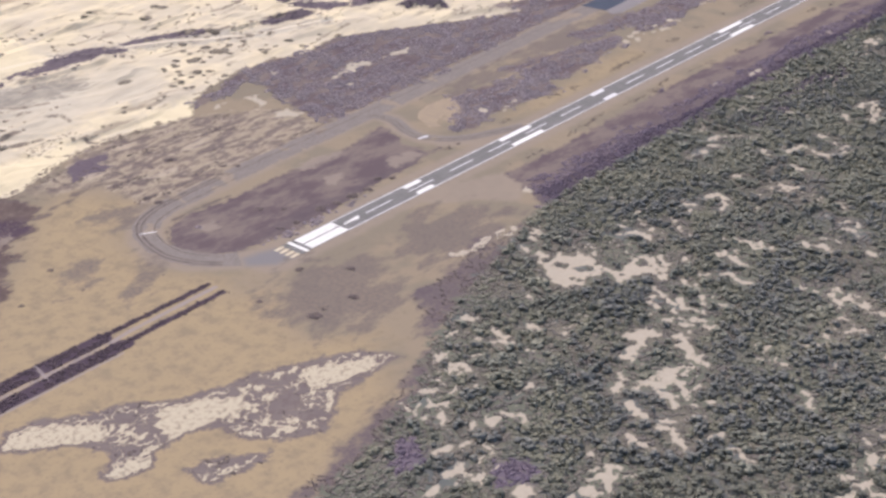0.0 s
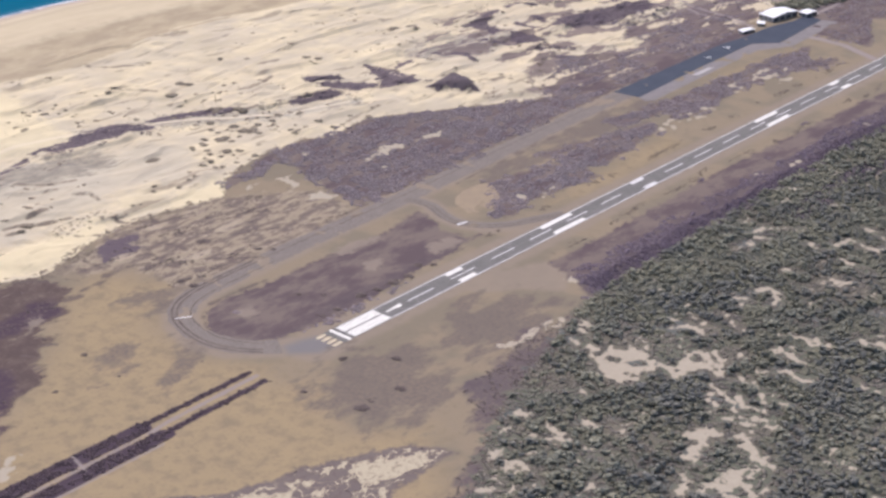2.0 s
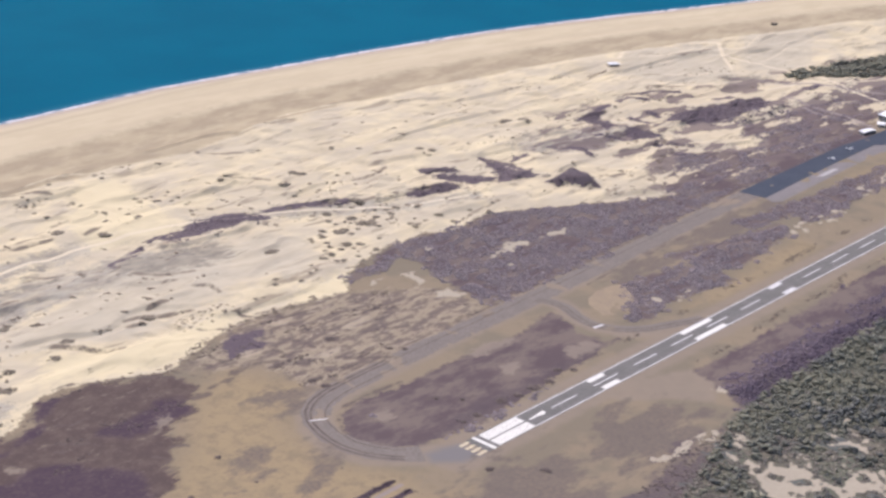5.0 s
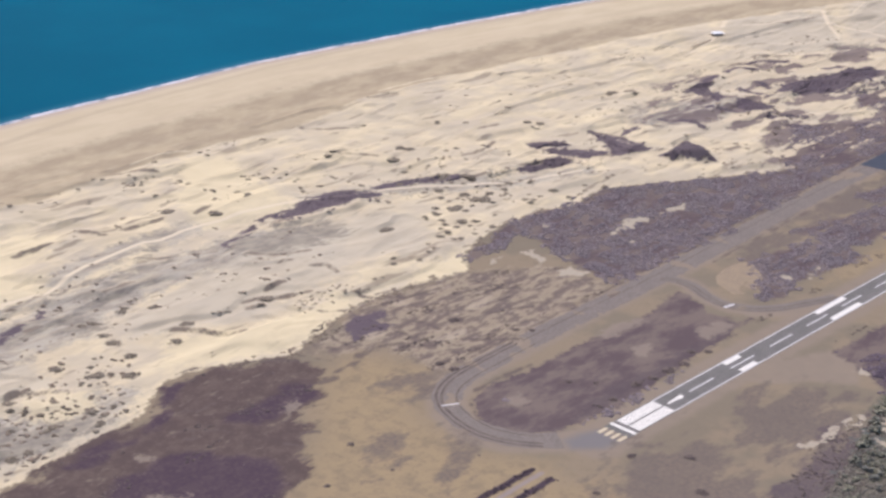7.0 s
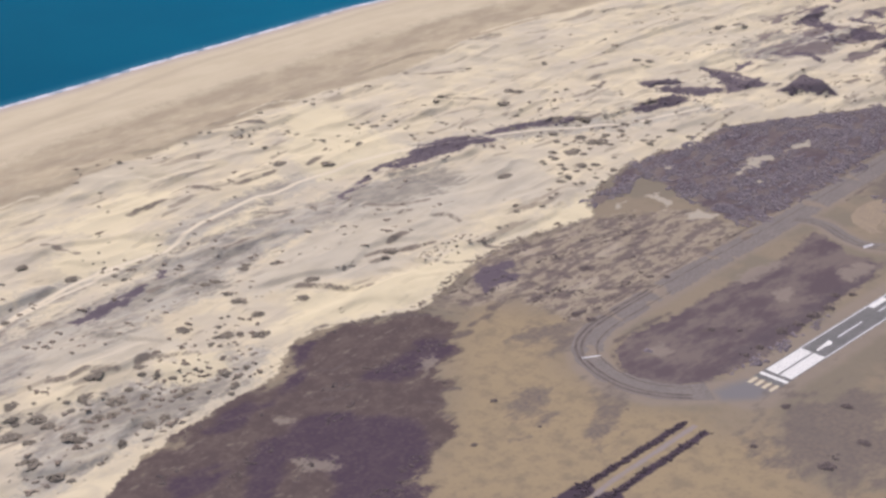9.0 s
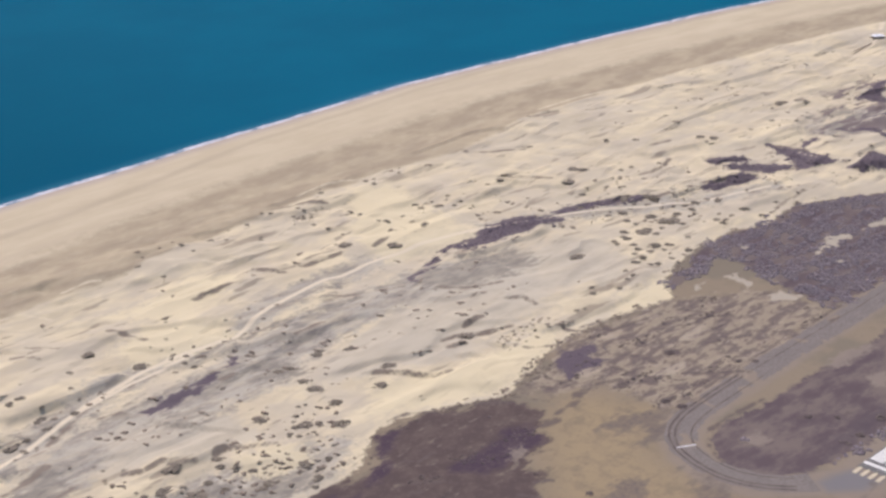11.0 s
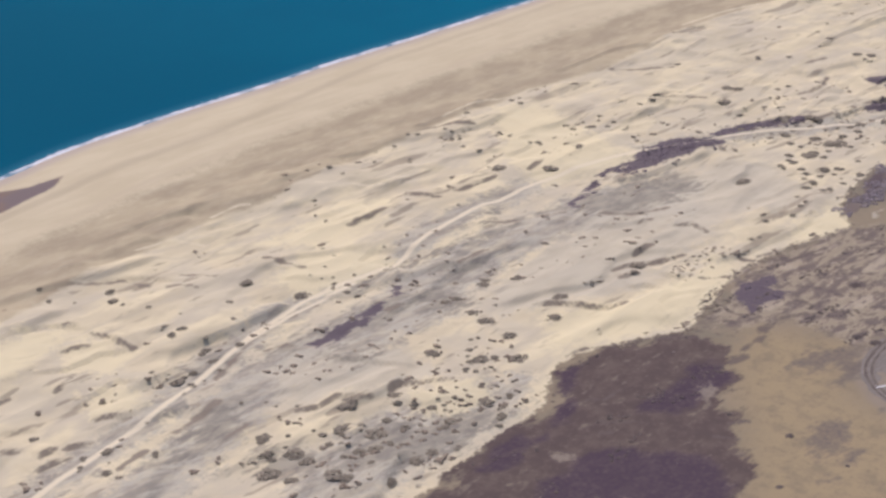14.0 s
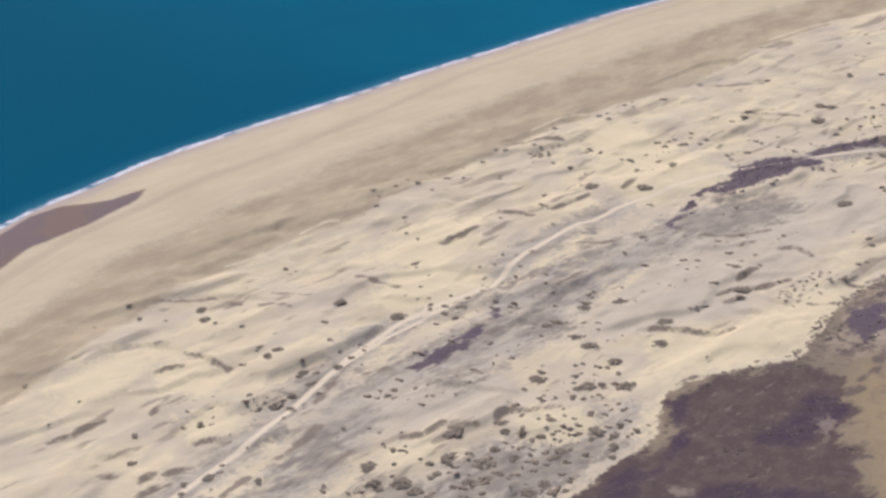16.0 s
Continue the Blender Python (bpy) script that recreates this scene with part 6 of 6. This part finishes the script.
for k in range(6):
    v, f = crown_shape(srng, 60, 0.25, 0.0, 0.8)
    SHRUBS.append(link_mesh("shrub", v, f, DUNE_BUSH))
DARK_SHAPES = []
for ob in SHRUBS:
    me = ob.data.copy()
    me.materials[0] = DARK_BUSH
    DARK_SHAPES.append(me)
used = [0]
RIM_X, RIM_Y = np.array([0, 0.7, -0.7, 0, 0]), np.array([0, 0, 0, 0.7, -0.7])


def shrubs(label, group, *places, tone=None):
    """Copies the six shapes in turn; the shapes themselves go at the end."""
    for px, py, r in places:
        k = used[0] % 6
        m = Matrix.Translation((px, py, float(height(px + r * RIM_X, py + r * RIM_Y).mean()) - 0.04 * r)) @ pose(0, 0, 0, 0, 0, (used[0] * 137) % 360) @ Matrix.Diagonal((r * 1.15, r * 1.05, min(r * 0.27, 0.7 + 0.07 * r), 1))
        ob = copy_thing(SHRUBS[k], m)
        if tone:
            ob.data = DARK_SHAPES[k]
        tagged(ob, label, "shrub", group)
        used[0] += 1


shrubs("rounded grey-brown shrub on open dune sand", "shrubs on the dunes",
       (-277, 575, 6.3), (-256, 526, 6.2), (-361, 538, 4.3), (-372, 537, 3.8), (-406, 484, 5.3), (-401, 473, 2.8), (-232, 500, 3.1), (-404, 659, 2.3), (-368, 622, 4.5),
       (-359, 640, 3.6), (-356, 592, 2.2), (-519, 489, 3.5), (-492, 439, 4.6), (-474, 413, 2.6), (-508, 446, 2.3), (-516, 437, 2.3), (-510, 414, 3.4), (-508, 403, 2.6),
       (-308, 552, 3.1), (-371, 489, 2.9), (-342, 494, 3.8), (-364, 506, 3.8), (-380, 413, 1.6), (-388, 388, 1.5))
shrubs("spreading dark shrub in the grey dune hollow", "shrubs in the hollow",
       (-345, 370, 8.8), (-367, 347, 6.8), (-367, 312, 5.2), (-377, 317, 4.8), (-408, 349, 6.7), (-407, 333, 5.6), (-423, 361, 5.6), (-436, 342, 7.7), (-410, 306, 6.5),
       (-406, 297, 5.4), (-388, 277, 4.5), (-410, 378, 5.3), (-399, 365, 2.3), (-253, 379, 5.3), (-235, 349, 6.1), (-225, 344, 2.9), (-214, 327, 6.9), (-229, 366, 2.9),
       (-251, 347, 2.4), (-248, 339, 2.4), (-237, 335, 2.0), (-241, 309, 2.0), (-255, 299, 2.7), (-273, 303, 5.5), (-280, 282, 3.5))
shrubs("spreading dark shrub in the grey dune hollow", "shrubs in the hollow",
       (-290, 275, 2.7), (-270, 289, 2.7), (-305, 325, 3.5), (-297, 322, 1.9), (-307, 301, 6.5), (-317, 299, 3.8), (-310, 337, 3.5), (-311, 353, 4.7), (-337, 336, 3.8),
       (-335, 319, 3.4), (-355, 342, 2.3), (-381, 351, 2.7), (-356, 310, 2.6), (-389, 320, 3.0), (-383, 299, 2.6), (-365, 289, 1.8), (-331, 274, 2.2), (-344, 284, 4.5),
       (-357, 284, 5.5), (-353, 327, 7.6), (-449, 296, 8.0), (-442, 275, 5.9), (-437, 262, 3.1), (-432, 320, 5.0))
shrubs("rounded grey-brown shrub on open dune sand", "shrubs on the dunes",
       (28, 591, 7.2), (64, 559, 7.3), (159, 410, 8.2), (314, 474, 7.3), (331, 457, 8.5), (295, 398, 9.8), (259, 405, 5.9), (253, 391, 3.7), (172, 616, 2.2), (157, 621, 2.2),
       (165, 602, 3.3), (183, 604, 2.2), (178, 588, 2.8), (183, 571, 2.2), (96, 653, 2.2), (96, 642, 2.2), (99, 618, 2.7), (104, 608, 2.2), (59, 693, 2.2), (113, 567, 3.2),
       (-189, 388, 6.4), (-193, 361, 5.2), (-186, 405, 4.3), (-123, 373, 6.6), (-150, 355, 5.5), (-139, 440, 3.6), (-179, 431, 4.4), (-117, 424, 2.2), (-50, 361, 3.2), (-36, 368, 5.5))
shrubs("rounded grey-brown shrub on open dune sand", "shrubs on the dunes",
       (460, 577, 3.3), (439, 604, 3.3), (370, 656, 3.9), (309, 549, 7.3), (340, 569, 7.5), (514, 529, 5.3), (525, 518, 5.3), (695, 536, 9.2), (712, 523, 7.8), (628, 509, 3.4),
       (363, 364, 4.7), (402, 353, 3.0), (289, 408, 8.6), (252, 407, 6.8), (337, 417, 4.1), (365, 398, 3.6), (319, 359, 4.0), (281, 453, 5.8), (637, 316, 3.9), (164, 616, 2.4),
       (168, 599, 4.1), (192, 611, 2.4), (188, 590, 3.0), (-13, 666, 2.3), (55, 678, 2.3))
shrubs("low grey-brown shrub among drifted sand", "shrubs on the dunes",
       (238, 418, 4.2), (290, 425, 6.4), (312, 409, 4.3), (348, 412, 5.5), (330, 405, 4.3), (371, 400, 4.9), (325, 370, 4.3), (327, 360, 3.7), (342, 365, 3.2), (364, 344, 3.8), (293, 388, 3.2), (228, 374, 6.1), (241, 366, 4.6), (195, 363, 4.5), (197, 372, 3.0), (187, 347, 3.0), (216, 344, 3.0), (211, 332, 2.5), (242, 344, 4.1), (216, 389, 3.6), (272, 397, 3.2), (212, 409, 3.1), (228, 412, 3.1), (195, 344, 3.5), (267, 362, 2.6), (-83, 699, 3.0), (-81, 682, 2.0), (-48, 697, 3.5), (-37, 688, 2.0), (-8, 671, 2.0))
shrubs("low grey-brown shrub among drifted sand", "shrubs on the dunes",
       (3, 705, 2.6), (27, 712, 2.1), (34, 706, 2.6), (61, 686, 2.1), (63, 677, 1.6), (98, 658, 2.7), (89, 653, 2.1), (100, 644, 2.1), (106, 613, 3.2), (48, 636, 3.1), (118, 570, 3.6), (171, 711, 3.3), (180, 709, 2.2), (108, 713, 3.3), (-133, 660, 2.4), (-55, 557, 1.9), (168, 697, 3.1), (440, 720, 2.2), (259, 600, 4.0), (347, 559, 6.1), (292, 516, 3.4), (288, 490, 2.9), (326, 510, 3.0), (297, 496, 1.9), (436, 600, 3.2), (377, 532, 3.0), (391, 529, 3.1), (306, 471, 4.8), (327, 449, 4.8), (259, 488, 3.8))
shrubs("low grey-brown shrub among drifted sand", "shrubs on the dunes",
       (586, 616, 2.2), (554, 606, 2.8), (265, 424, 2.8), (249, 400, 6.4), (226, 405, 4.5), (266, 436, 3.7), (124, 332, 2.5), (99, 342, 3.3), (59, 328, 2.5), (68, 326, 2.0), (181, 359, 4.4), (155, 350, 2.6), (142, 338, 2.6), (215, 368, 2.7), (209, 403, 2.7), (212, 381, 3.6), (-367, 610, 2.0), (-406, 656, 2.0), (-437, 669, 1.6), (-391, 642, 1.6), (-363, 636, 3.2), (-401, 678, 2.4), (-346, 563, 1.2), (-504, 579, 1.5), (-510, 443, 1.7), (-519, 433, 1.6), (-501, 425, 1.3), (-374, 533, 2.6), (-357, 516, 2.3), (-369, 504, 3.0))
shrubs("low grey-brown shrub among drifted sand", "shrubs on the dunes",
       (-367, 489, 2.2), (-374, 475, 2.2), (-391, 486, 3.6), (-399, 485, 2.9), (-415, 501, 2.2), (-402, 468, 2.1), (-413, 464, 1.8), (-476, 409, 2.0), (-195, 574, 1.7), (-195, 559, 1.7), (-214, 548, 1.6), (-223, 528, 1.6), (-228, 520, 2.0), (-234, 543, 1.2), (-230, 533, 1.2), (-157, 540, 1.7), (-161, 509, 1.6), (-170, 503, 1.6), (-197, 484, 2.0), (-228, 492, 3.2), (-146, 435, 4.8), (-122, 421, 4.0), (-189, 432, 4.7), (-217, 377, 1.9), (-211, 375, 1.9), (-236, 360, 1.8), (-242, 351, 3.6), (-265, 361, 1.8), (-254, 344, 2.1), (-242, 337, 1.4))
shrubs("low grey-brown shrub among drifted sand", "shrubs on the dunes",
       (-238, 331, 1.4), (-258, 296, 2.1), (-275, 289, 2.0), (-284, 280, 2.7), (-254, 316, 1.4), (-300, 317, 1.7), (-314, 333, 2.1), (-317, 347, 3.5), (-351, 305, 2.0), (-354, 313, 1.7), (-356, 335, 1.7), (-385, 339, 3.3), (-379, 334, 2.0), (-383, 358, 1.7), (-379, 404, 1.4), (-368, 393, 1.7), (-414, 373, 4.0), (-408, 358, 2.0), (-423, 354, 3.3))
shrubs("dark shrub on dry grass beside the runway", "shrubs by the runway",
       (35, 35, 3.7), (68, 37, 4.7), (89, 35, 4.7), (110, 34, 5.7), (128, 31, 4.8), (17, 35, 2.7), (152, 41, 3.9), (163, 31, 3.4), tone=DARK_BUSH)
shrubs("dark shrub on dry grass near the taxiway", "shrubs by the taxiway",
       (-166, 128, 2.9), (-220, 97, 2.4), (-28, -30, 3.3), (-89, -45, 2.8), (-170, 80, 1.6), (-109, 50, 1.2), (2, -63, 4.2), (-34, -98, 4.9), (-77, -94, 5.9),
       (-18, 174, 3.6), (-17, 159, 4.5), (52, 223, 4.3), (34, 79, 3.1), (48, 62, 2.7), (98, 207, 2.4), (77, 173, 3.3), (86, 162, 2.9), tone=DARK_BUSH)
for ob in SHRUBS:
    bpy.data.objects.remove(ob)
